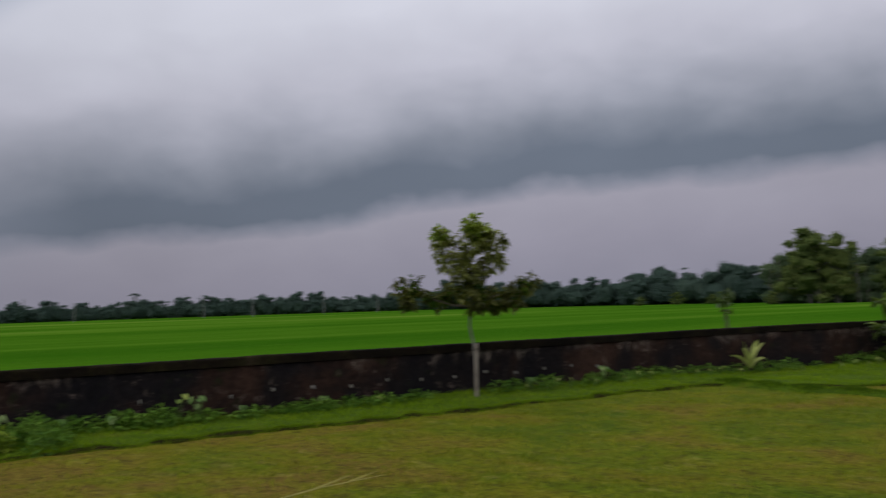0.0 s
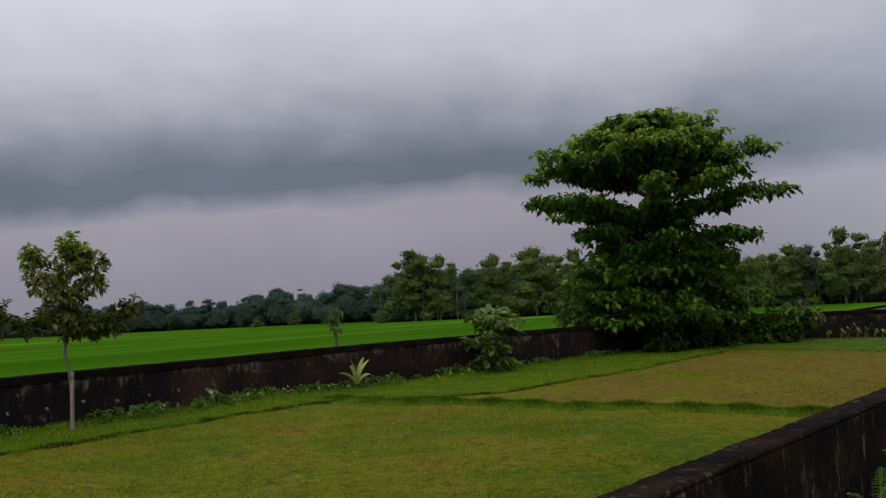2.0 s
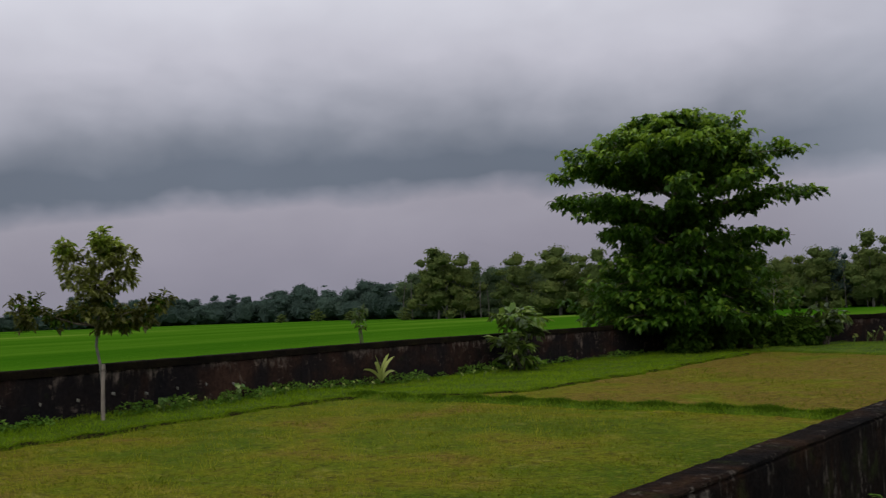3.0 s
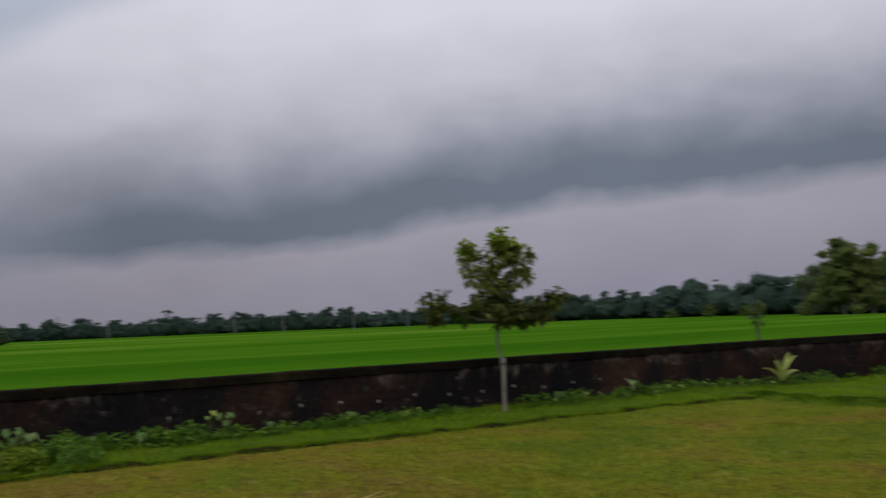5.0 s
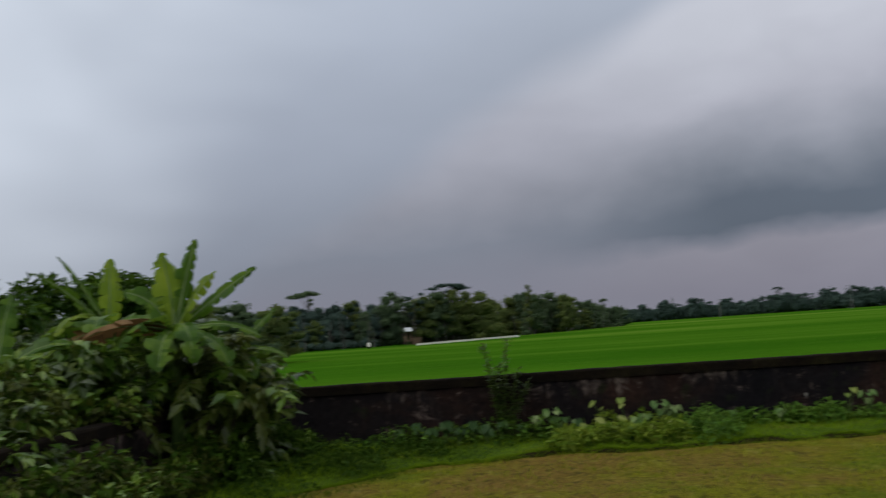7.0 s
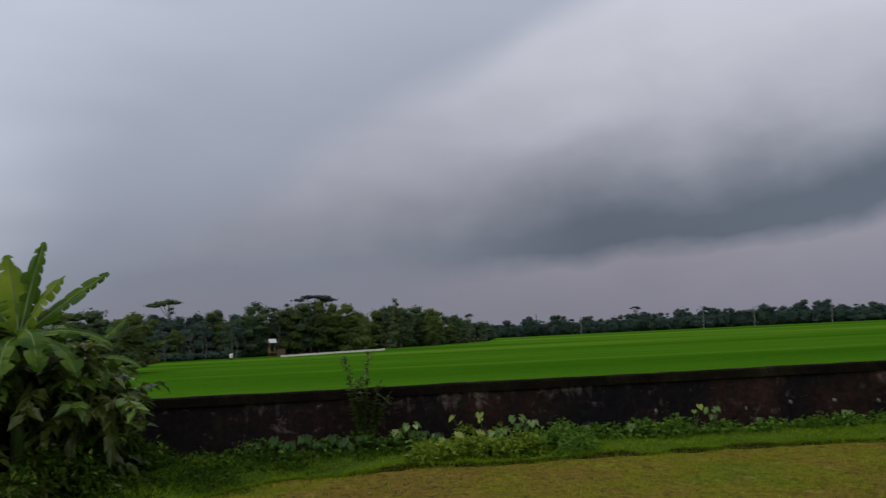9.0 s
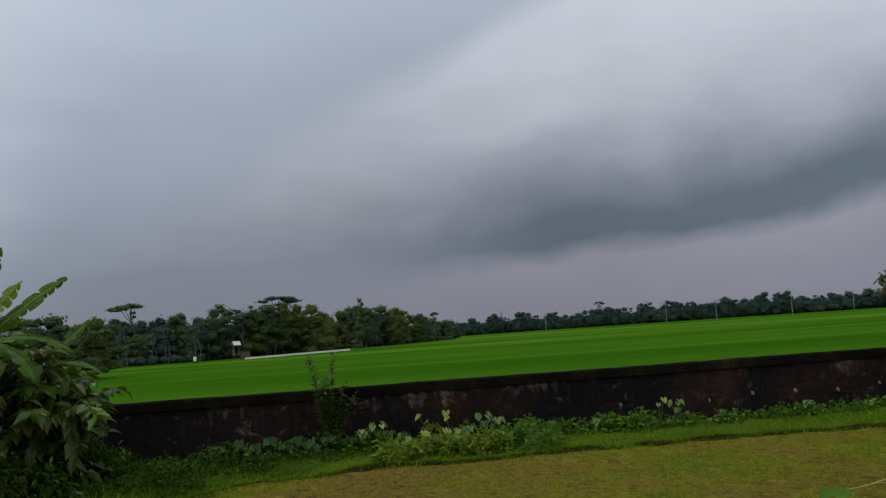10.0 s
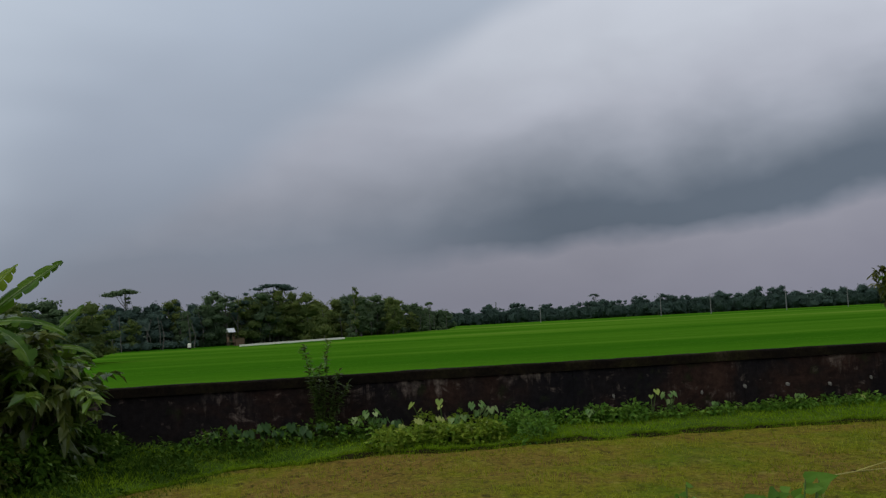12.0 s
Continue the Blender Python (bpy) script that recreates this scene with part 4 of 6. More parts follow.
def build_woods():
    rng = random.Random(11)
    mats = (HAZED_LEAF, HAZED_LEAF_B, HAZED_LEAF_C)
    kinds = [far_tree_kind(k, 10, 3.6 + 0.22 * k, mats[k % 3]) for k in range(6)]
    flats = [far_tree_kind(21, 10, 3.2, HAZED_LEAF, "flat"), far_tree_kind(22, 10, 2.6, HAZED_LEAF_C, "flat")]
    slims = [far_tree_kind(31, 10, 2.6, HAZED_LEAF, "slim"), far_tree_kind(32, 10, 2.2, HAZED_LEAF_B, "slim")]
    talls = [far_tree_kind(41, 10, 2.6, HAZED_LEAF, "tall"), far_tree_kind(42, 10, 3.0, HAZED_LEAF_B, "tall"), far_tree_kind(43, 10, 2.3, HAZED_LEAF_C, "tall")]
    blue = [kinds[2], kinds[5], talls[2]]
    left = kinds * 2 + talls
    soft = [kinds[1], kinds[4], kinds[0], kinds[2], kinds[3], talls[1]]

    def stand(ob, bearing, dist, height, wide=1.0):
        a, s = radians(bearing), height / 10
        m = pose(-dist * math.sin(a), dist * math.cos(a), -0.15, 0, 0, rng.uniform(0, 360)) @ Matrix.Diagonal((s * wide, s * wide, s, 1))
        ob_new = copy_thing(ob, Matrix())
        ob_new.matrix_basis = m

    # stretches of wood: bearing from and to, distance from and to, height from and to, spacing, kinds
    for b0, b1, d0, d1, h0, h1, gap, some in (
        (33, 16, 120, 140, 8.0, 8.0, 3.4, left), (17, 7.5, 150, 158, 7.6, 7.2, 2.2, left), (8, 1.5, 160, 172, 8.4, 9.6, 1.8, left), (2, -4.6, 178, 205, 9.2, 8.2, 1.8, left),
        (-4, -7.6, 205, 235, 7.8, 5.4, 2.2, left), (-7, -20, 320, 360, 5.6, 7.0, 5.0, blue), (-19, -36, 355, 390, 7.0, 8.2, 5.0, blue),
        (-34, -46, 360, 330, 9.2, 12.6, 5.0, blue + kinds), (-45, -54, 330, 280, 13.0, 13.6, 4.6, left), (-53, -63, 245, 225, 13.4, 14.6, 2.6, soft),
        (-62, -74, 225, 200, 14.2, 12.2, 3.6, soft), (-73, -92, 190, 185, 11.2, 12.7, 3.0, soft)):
        length = abs(b1 - b0) * radians(1) * (d0 + d1) / 2
        count = max(2, int(length / gap / (2.6 if d0 < 240 else 4.0)))
        for k in range(count):
            f = (k + rng.uniform(-0.4, 0.4)) / count
            f = min(max(f, 0), 1)
            stand(rng.choice(some), b0 + (b1 - b0) * f, d0 + (d1 - d0) * f + rng.uniform(0, 14), (h0 + (h1 - h0) * f) * rng.uniform(0.66, 1.10), rng.uniform(0.75, 1.15))
    # trees that stand out over the rest
    for b, d, h, wide, ob in (
        (10.8, 165, 10.5, 0.85, flats[0]), (8.6, 165, 8.7, 0.8, talls[1]), (6.7, 168, 9.0, 0.8, talls[0]), (5.3, 168, 10.0, 1.1, talls[0]), (4.7, 168, 9.6, 0.8, talls[2]), (2.5, 172, 10.8, 1.2, flats[1]), (2.4, 171, 10.0, 1.0, kinds[1]), (3.9, 170, 9.0, 1.0, kinds[4]), (3.2, 170, 9.7, 1.0, kinds[3]), (0.6, 172, 9.2, 1.0, kinds[4]),
        (1.6, 176, 9.5, 1.0, kinds[1]), (-2.2, 190, 10.2, 1.0, slims[1]), (-2.5, 191, 8.6, 1.0, kinds[0]), (-4.4, 200, 8.4, 0.8, kinds[1]), (-5.8, 222, 7.2, 1.0, kinds[0]), (-6.6, 228, 7.2, 0.5, flats[0]), (-16.4, 380, 10.0, 0.75, flats[1]), (-10.6, 350, 8.4, 0.3, slims[0]), (-23.5, 380, 8.8, 0.7, kinds[5]), (-18.8, 370, 8.4, 0.8, kinds[2]),
        (-43.0, 350, 11.4, 1.0, kinds[2]), (-47.1, 335, 13.8, 0.8, kinds[5]), (-50.6, 310, 12.0, 0.9, slims[0]), (-55.6, 240, 18.6, 1.0, talls[1]), (-55.1, 241, 18.2, 0.9, kinds[4]), (-56.6, 239, 17.2, 0.9, kinds[1]), (-47.9, 290, 4.4, 1.4, kinds[1]), (-49.8, 290, 3.4, 1.4, kinds[4]), (-53.1, 240, 3.6, 1.4, kinds[1]), (-45.8, 300, 3.2, 1.4, kinds[4]), (-54.8, 244, 16.6, 0.8, kinds[1]), (-59.8, 230, 16.2, 1.0, kinds[1]),
        (-62.3, 222, 17.0, 1.0, kinds[4]), (-64.5, 215, 15.6, 1.0, kinds[1]), (-76.6, 190, 12.2, 1.0, kinds[4]), (-79.5, 188, 14.8, 0.9, kinds[1]), (-81.8, 186, 13.2, 1.0, kinds[1]), (15.2, 92, 6.6, 1.3, kinds[3]), (12.9, 98, 6.4, 1.3, kinds[1]), (17.5, 88, 6.6, 1.3, kinds[4]), (20.5, 84, 6.8, 1.3, kinds[0]), (24.0, 84, 7.0, 1.3, kinds[3])):
        stand(ob, b, d, h, wide)
    for ob in kinds + flats + slims + talls:
        for o in (*ob.children_recursive, ob):
            bpy.data.objects.remove(o)
    # the mass of the woods behind the trees that stand out: bushes at its foot, rows of domed crowns over them
    gen = np.random.default_rng(5)
    for b0, b1, d0, d1, h0, h1, mat in STRETCHES:
        length = abs(b1 - b0) * radians(1) * (d0 + d1) / 2
        h = (h0 + h1) / 2
        near = d0 < 250
        phase = gen.uniform(0, 6.28, 3)
        crowns, trunks = [], ([], [])

        def spot(f, back):
            a, d = radians(b0 + (b1 - b0) * f), d0 + (d1 - d0) * f + back
            return -d * math.sin(a), d * math.cos(a)

        rows = ((0.09, 0.09, 3.0, 1.2), (0.26, 0.15, 6.0, 1.3), (0.46, 0.16, 8.0, 1.6), (0.62, 0.15, 10.0, 1.6), (0.74, 0.11, 10.0, 1.0))
        if not near:
            rows = ()
            for k in range(int(length / (0.15 * h))):
                f = gen.uniform()
                along = f * length / h
                swell = 0.86 + 0.10 * math.sin(along * 0.37 + phase[0]) + 0.08 * math.sin(along * 1.1 + phase[1])
                top = (h0 + (h1 - h0) * f) * swell * gen.choice([0.55, 0.8, 0.9, 0.95, 1.0, 1.08]) * gen.uniform(0.93, 1.05)
                x, y = spot(f, 6.0 + gen.uniform(-2.0, 2.0))
                r = h * gen.uniform(0.16, 0.36)
                crowns.append((x, y, 0.40 * top, 1.1 * r, r, 0.40 * top))
                for _ in range(2):
                    q = r * gen.uniform(0.35, 0.6)
                    crowns.append((x + gen.normal() * 0.5 * r, y + gen.normal() * 0.4 * r, top * gen.uniform(0.72, 0.86), q, q, q * gen.uniform(0.6, 0.9)))
        for level, wide, back, share in rows:
            count = int(length * share / (1.25 * wide * h))
            for k in range(count):
                f = min(1.0, max(0.0, (k + gen.uniform(-0.4, 1.2)) / count))
                along = f * length / h
                swell = 0.95 + 0.08 * math.sin(along * 0.45 + phase[0]) + 0.08 * math.sin(along * 1.3 + phase[1]) + gen.normal() * (0.06 if near else 0.10)
                top = (h0 + (h1 - h0) * f) * swell
                r = wide * h * gen.uniform(0.7, 1.3)
                x, y = spot(f, back + gen.uniform(-1.5, 1.5))
                crowns.append((x, y, top * level, r, r, r * gen.uniform(0.65, 1.0)))
                if near and level > 0.5 and k % 3 == 0:
                    x, y = spot(f, gen.uniform(-1.0, 4.0))
                    high = h * gen.uniform(0.45, 0.7)
                    tube(*trunks, [(x, y, -0.4), (x + gen.normal() * 0.2, y, high * 0.5), (x + gen.normal() * 0.5, y, high)], [0.009 * h, 0.007 * h, 0.004 * h], 5)
        size = 0.24 + 0.0010 * (d0 + d1) / 2
        bank = []
        steps = max(6, int(length / (0.4 * h)))
        for k in range(steps):
            for z in (0.12, 0.40):
                x, y = spot((k + 0.5) / steps, 15)
                bank.append((x, y, h * z, 0.45 * h, 0.3 * h, 0.20 * h))
        if near:
            tagged(part("woods_trunks", trunks, GREY_BARK), "pale slim trunks at the edge of the woods", "trunks", kind="stuff")
        mesh = joined(crown_mesh(gen, crowns, size, 2.8 if near else 3.4, 0.78, 0.1 if near else 0.2), crown_mesh(gen, bank, 2 * size, 1.2, 0.9))
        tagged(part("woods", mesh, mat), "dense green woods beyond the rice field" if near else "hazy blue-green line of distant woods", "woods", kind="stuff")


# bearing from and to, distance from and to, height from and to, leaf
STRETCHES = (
    (34, 16, 122, 140, 8.6, 8.8, HAZED_LEAF), (17, 7, 150, 158, 8.6, 8.4, HAZED_LEAF_C), (8, 1.5, 160, 172, 9.0, 10.4, HAZED_LEAF), (2, -4.6, 178, 205, 10.2, 9.2, HAZED_LEAF_B), (-4, -7.6, 205, 235, 8.8, 6.0, HAZED_LEAF),
    (-6.0, -20, 320, 360, 6.5, 8.3, HAZED_LEAF_C), (-19, -36, 355, 390, 8.6, 10.2, HAZED_LEAF_C), (-34, -46, 360, 330, 11.6, 15.2, HAZED_LEAF_C), (-45, -54, 330, 280, 14.4, 14.8, HAZED_LEAF_C), (-53, -63, 245, 225, 15.4, 17.0, HAZED_LEAF),
    (-62, -74, 225, 200, 15.6, 13.4, HAZED_LEAF_B), (-73, -92, 190, 185, 12.2, 13.8, HAZED_LEAF_B))
build_woods()


def build_big_tree(x, y):
    """A broad tiered tree with large hanging leaves, skirts of foliage down to the grass."""
    rng = np.random.default_rng(8)
    root = thing("tree", pose(x, y, 0.1), "large spreading dark green tree with tiered limbs and big drooping leaves", "tree")
    verts, faces = [], []
    tube(verts, faces, [(0, 0, -0.2), (0.05, 0, 0.6), (0.1, 0.05, 3), (0, 0, 6), (-0.1, 0.05, 9), (0.1, 0, 11.4)], [0.42, 0.32, 0.26, 0.2, 0.13, 0.04], 12)
    trunk = part("trunk", (verts, faces), BARK, root)
    # tiers: height at the limb's end, reach, how many limbs, sag of the end, leaves on a limb
    for z, reach, count, sag, leaves, fluff in ((11.85, 1.7, 6, 0.0, 200, 0.45), (11.3, 3.3, 9, 0.1, 230, 0.5), (10.7, 4.7, 12, 0.2, 240, 0.5), (9.9, 5.7, 14, 0.3, 250, 0.45), (9.2, 4.8, 10, 0.3, 200, 0.42),
                                         (8.1, 7.0, 11, 0.3, 210, 0.30), (7.4, 4.4, 8, 0.3, 170, 0.30), (6.7, 2.6, 8, 0.2, 160, 0.5), (6.1, 5.6, 10, 0.3, 180, 0.32), (5.1, 4.2, 10, 0.3, 170, 0.5), (4.2, 5.0, 13, 0.5, 190, 0.65),
                                         (3.2, 5.0, 13, 0.6, 200, 0.65), (2.4, 5.0, 13, 0.7, 200, 0.6), (1.9, 4.2, 9, 0.5, 160, 0.5)):
        leaves = int(leaves * 1.6)
        for k in range(count):
            a = 2 * math.pi * (k + rng.uniform(-0.35, 0.35)) / count + z
            r = reach * rng.uniform(0.85 if 7.9 < z < 8.3 else 0.66, 1.08)
            end = np.array([r * math.cos(a), r * math.sin(a), z + rng.uniform(-0.35, 0.35)])
            root_z = max(0.5, end[2] - 0.30 * r - 0.2)
            start = np.array([0, 0, root_z])
            bow = np.array([end[0] * 0.5, end[1] * 0.5, end[2] + 0.1])
            line = [(1 - f) ** 2 * start + 2 * f * (1 - f) * bow + f * f * (end - [0, 0, sag]) for f in np.linspace(0, 1, 6)]
            v, f = [], []
            tube(v, f, [tuple(q) for q in line], [0.10, 0.08, 0.06, 0.04, 0.025, 0.012], 6)
            branch = part("limb", (v, f), BARK, root)
            t = rng.uniform(0.30, 1.0, leaves) ** 0.75
            # leaves sit in whorls on twigs that fan out beside the limb
            pos = np.array([np.interp(t, np.linspace(0, 1, 6), [q[i] for q in line]) for i in range(3)]).T
            whorl = rng.integers(0, 22, leaves)
            jig = rng.normal(size=(22, 3)) * [0.62, 0.62, 0.42 * fluff] * (1.2 + 0.05 * reach)
            t16 = np.linspace(0.3, 1.0, 22)
            centre = np.array([np.interp(t16, np.linspace(0, 1, 6), [q[i] for q in line]) for i in range(3)]).T + jig * fluff * 1.5
            mix = 0.8
            b = centre[whorl] * mix + (pos + rng.normal(size=(leaves, 3)) * 0.3) * (1 - mix) + rng.normal(size=(leaves, 3)) * 0.10
            out = unit(rng.normal(size=(leaves, 3)) * [1, 1, 0.3] + np.array([math.cos(a), math.sin(a), 0]) * 0.5 - [0, 0, 0.5])
            size = rng.uniform(0.26, 0.48, leaves)
            b[:, 2] = np.maximum(b[:, 2], rng.uniform(0.75, 1.3, leaves))
            up = unit(np.array([[0, 0, 1.0]]) + rng.normal(size=b.shape) * 0.25)
            part("foliage", leaf_mesh(b, out, up, size, size * 0.62, 0.25), TREE_LEAF, branch)
            # paler leaves on top of the outer whorls: skylight put into their colour
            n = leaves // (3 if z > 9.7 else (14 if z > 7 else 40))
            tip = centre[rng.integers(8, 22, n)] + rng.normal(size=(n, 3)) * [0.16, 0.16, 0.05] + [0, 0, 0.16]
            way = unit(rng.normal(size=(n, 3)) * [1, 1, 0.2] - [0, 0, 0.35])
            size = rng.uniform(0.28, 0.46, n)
            part("fresh_foliage", leaf_mesh(tip, way, unit(np.array([[0, 0, 1.0]]) + rng.normal(size=(n, 3)) * 0.3), size, size * 0.62, 0.28), TREE_LIT, branch, "lighter leaves, light from above put into their colour")


build_big_tree(47.8, 17.9)


def clump_leaves(rng, lobes, whorls, each, length, width, hang=0.45):
    """Leaves in whorls at twig ends, scattered over a set of lobes, with gaps between the whorls."""
    lobes = np.array(lobes, float)
    share = lobes[:, 3] * lobes[:, 4] * lobes[:, 5]
    pick = rng.choice(len(lobes), whorls, p=share ** 0.7 / (share ** 0.7).sum())
    way = unit(rng.normal(size=(whorls, 3)))
    centre = lobes[pick, :3] + way * lobes[pick, 3:] * (rng.uniform(0.15, 1.0, whorls) ** 0.5)[:, None]
    centre, way = np.repeat(centre, each, 0), np.repeat(way, each, 0)
    n = len(centre)
    ahead = unit(rng.normal(size=(n, 3)) * [1, 1, 0.55] + 0.5 * way - [0, 0, hang])
    size = rng.uniform(0.7, 1.25, n)
    up = unit(np.array([[0, 0, 1.0]]) + rng.normal(size=(n, 3)) * 0.35)
    return leaf_mesh(centre + rng.normal(size=(n, 3)) * 0.035, ahead, up, length * size, width * size, 0.2)


def build_sapling(x, y, z):
    """A young tree with loose clumps of leaf."""
    rng = np.random.default_rng(3)
    root = thing("sapling", pose(x, y, z, 0, 0, -36) @ Matrix.Diagonal((0.92, 0.92, 0.98, 1)), "young tree with loose leafy clumps tied to a stake", "tree")
    verts, faces = [], []
    tube(verts, faces, [(-0.06, 0.06, -0.15), (-0.05, 0.06, 0.7), (-0.10, 0.05, 1.35), (-0.20, 0.02, 1.85), (-0.13, 0.03, 2.6), (-0.10, 0, 3.6), (-0.05, 0, 4.7)], [0.045, 0.042, 0.040, 0.038, 0.033, 0.024, 0.008], 9)
    part("stem", (verts, faces), GREY_BARK, root)
    for end in ((-2.0, 0.2, 2.9), (-1.2, -0.5, 2.6), (1.55, -0.1, 3.0), (0.9, 0.5, 2.6), (-1.0, 0.1, 4.3), (0.55, 0.1, 4.2), (0.3, -0.5, 3.6), (-0.7, 0.5, 3.7)):
        verts, faces = [], []
        s = Vector((-0.14, 0, max(2.35, end[2] - 0.35 - 0.12 * abs(end[0]))))
        e = Vector(end)
        tube(verts, faces, [s, s.lerp(e, 0.5) + Vector((0, 0, -0.05)), e], [0.03, 0.02, 0.008], 6)
        part("branch", (verts, faces), BARK, root)
    low = [(-1.95, 0.1, 3.0, 0.42, 0.45, 0.40), (-1.85, 0.2, 2.6, 0.5, 0.5, 0.28), (-1.15, -0.1, 2.62, 0.45, 0.5, 0.32), (-0.55, 0.2, 2.75, 0.55, 0.6, 0.42), (0.0, -0.2, 2.62, 0.5, 0.5, 0.45), (0.6, 0.2, 2.55, 0.5, 0.5, 0.35),
           (1.05, 0.0, 2.6, 0.42, 0.5, 0.32), (1.5, 0.0, 2.98, 0.34, 0.4, 0.30), (0.0, 0.2, 3.15, 0.5, 0.5, 0.35)]
    high = [(-0.95, 0.0, 4.22, 0.36, 0.35, 0.30), (-0.75, 0.1, 3.7, 0.42, 0.45, 0.28), (0.55, 0.0, 4.0, 0.42, 0.45, 0.40), (-0.15, 0.0, 4.05, 0.55, 0.5, 0.40), (0.45, 0.1, 3.55, 0.42, 0.4, 0.30), (-0.3, -0.2, 3.35, 0.5, 0.5, 0.28)]
    top = [(-0.02, -0.1, 4.58, 0.30, 0.28, 0.24), (0.15, 0.0, 4.35, 0.38, 0.36, 0.22), (-1.0, 0.0, 4.35, 0.24, 0.24, 0.16)]
    # darker leaves inside the lower crown hold its inner shade in their colour
    part("inner_crown", clump_leaves(rng, [(*q[:3], 0.7 * q[3], 0.7 * q[4], 0.7 * q[5]) for q in low], 90, 7, 0.20, 0.10), SHADED_LEAF, root, "inner leaves, the crown's shade put into their dark colour")
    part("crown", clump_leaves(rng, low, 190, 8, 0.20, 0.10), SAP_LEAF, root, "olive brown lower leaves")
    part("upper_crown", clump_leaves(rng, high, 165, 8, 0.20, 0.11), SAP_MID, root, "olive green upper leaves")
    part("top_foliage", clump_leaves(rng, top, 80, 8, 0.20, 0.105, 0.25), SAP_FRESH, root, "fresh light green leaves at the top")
    stake = thing("stake", pose(14.86, 20.45, 0.16, 0, 1.5, 0), "pale weathered wooden stake beside the young tree", "stake")
    rnd = random.Random(4)
    verts, faces = [], []
    tube(verts, faces, [(rnd.uniform(-0.008, 0.008), rnd.uniform(-0.008, 0.008), h) for h in (-0.2, 0.3, 0.8, 1.2, 1.38)], [0.05, 0.048, 0.047, 0.046, 0.040], 9)
    part("shaft", (verts, faces), PALE_BARK, stake)
    verts, faces = [], []
    tube(verts, faces, [(0.055 * math.cos(k), 0.055 * math.sin(k) + 0.01, 1.2 + 0.004 * k) for k in range(0, 13)], [0.006] * 13, 5)
    part("tie", (verts, faces), SOIL, stake, "dark binding")


build_sapling(15.0, 20.55, 0.18)


def build_bush(name, x, y, z, lobes, count, length, width, mat, label, category, seed, stems=6, droop=0.4, inner=None, tips=0, tips_from=1.2, shoots=0):
    rng = np.random.default_rng(seed)
    root = thing(name, pose(x, y, z), label, category)
    if tips > 150:
        for k in range(26):
            q = lobes[k % len(lobes)]
            way = unit(rng.normal(size=3) * [1, 1, 0.6] + [0, 0, 0.5])
            size = rng.uniform(0.14, 0.26)
            lobes = lobes + [(q[0] + way[0] * q[3] * 1.15, q[1] + way[1] * q[4] * 1.15, max(0.3, q[2] + way[2] * q[5] * 1.3), size, size, size * 0.6)]
    for k in range(stems):
        lobe = lobes[k % len(lobes)]
        s = Vector((rng.uniform(-0.25, 0.25), rng.uniform(-0.2, 0.2), -0.1))
        e = Vector(lobe[:3])
        v, f = [], []
        tube(v, f, [s, s.lerp(e, 0.45) + Vector((rng.uniform(-0.1, 0.1), 0, 0.15)), e], [0.035, 0.025, 0.01], 6)
        part("stem", (v, f), BARK, root)
    part("foliage", lobe_leaves(rng, lobes, count, length, width, droop, 0.3), mat, root)
    # shoots that arch out of the mass, with leaves hanging in pairs along them
    for k in range(shoots):
        q = lobes[rng.integers(len(lobes))]
        way = unit(rng.normal(size=3) * [1, 1, 0.5] + [0.0, -0.35, 0.45])
        start = np.array(q[:3]) + way * np.array(q[3:]) * 0.7
        reach = rng.uniform(0.45, 0.95)
        line = [start + way * reach * f - np.array([0, 0, 0.42 * reach * f * f]) for f in (0, 0.35, 0.7, 1.0)]
        v, f = [], []
        tube(v, f, [tuple(p) for p in line], [0.010, 0.008, 0.006, 0.003], 5)
        shoot = part("shoot", (v, f), STALK, root)
        n = 18
        t = np.repeat(np.linspace(0.12, 1.0, n // 2), 2)
        base = np.array([np.interp(t, [0, 0.35, 0.7, 1.0], [p[i] for p in line]) for i in range(3)]).T
        across = unit(np.cross(way, [0, 0, 1.0]))
        ahead = across * np.where(np.arange(n) % 2, 1, -1)[:, None] * 0.8 + way * 0.6 + rng.normal(size=(n, 3)) * 0.25 - [0, 0, 0.45]
        size = length * rng.uniform(0.8, 1.35, n)
        part("leaves", leaf_mesh(base, ahead, unit(np.array([[0, 0, 1.0]]) + rng.normal(size=(n, 3)) * 0.3), size, size * width / length, 0.2), TIP_LEAF if rng.uniform() < 0.2 else mat, shoot)
    # shade inside the shrub, put in as an inner layer of darker leaves
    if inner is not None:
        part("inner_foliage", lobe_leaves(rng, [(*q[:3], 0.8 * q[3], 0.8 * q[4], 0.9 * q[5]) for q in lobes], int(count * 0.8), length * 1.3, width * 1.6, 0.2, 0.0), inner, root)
    if tips:
        # yellowish tips over the higher lobes, brightened in colour for the sky's light
        crowns = [(q[0], q[1], q[2] + 0.5 * q[5], 0.95 * q[3], 0.95 * q[4], 0.8 * q[5]) for q in lobes if q[2] > tips_from]
        part("young_leaves", lobe_leaves(rng, crowns, int(tips * 2.6), length * 1.15, width * 1.1, droop, 0.8), TIP_LEAF, root, "yellow-green tip leaves, light from above put into their colour")
    return root


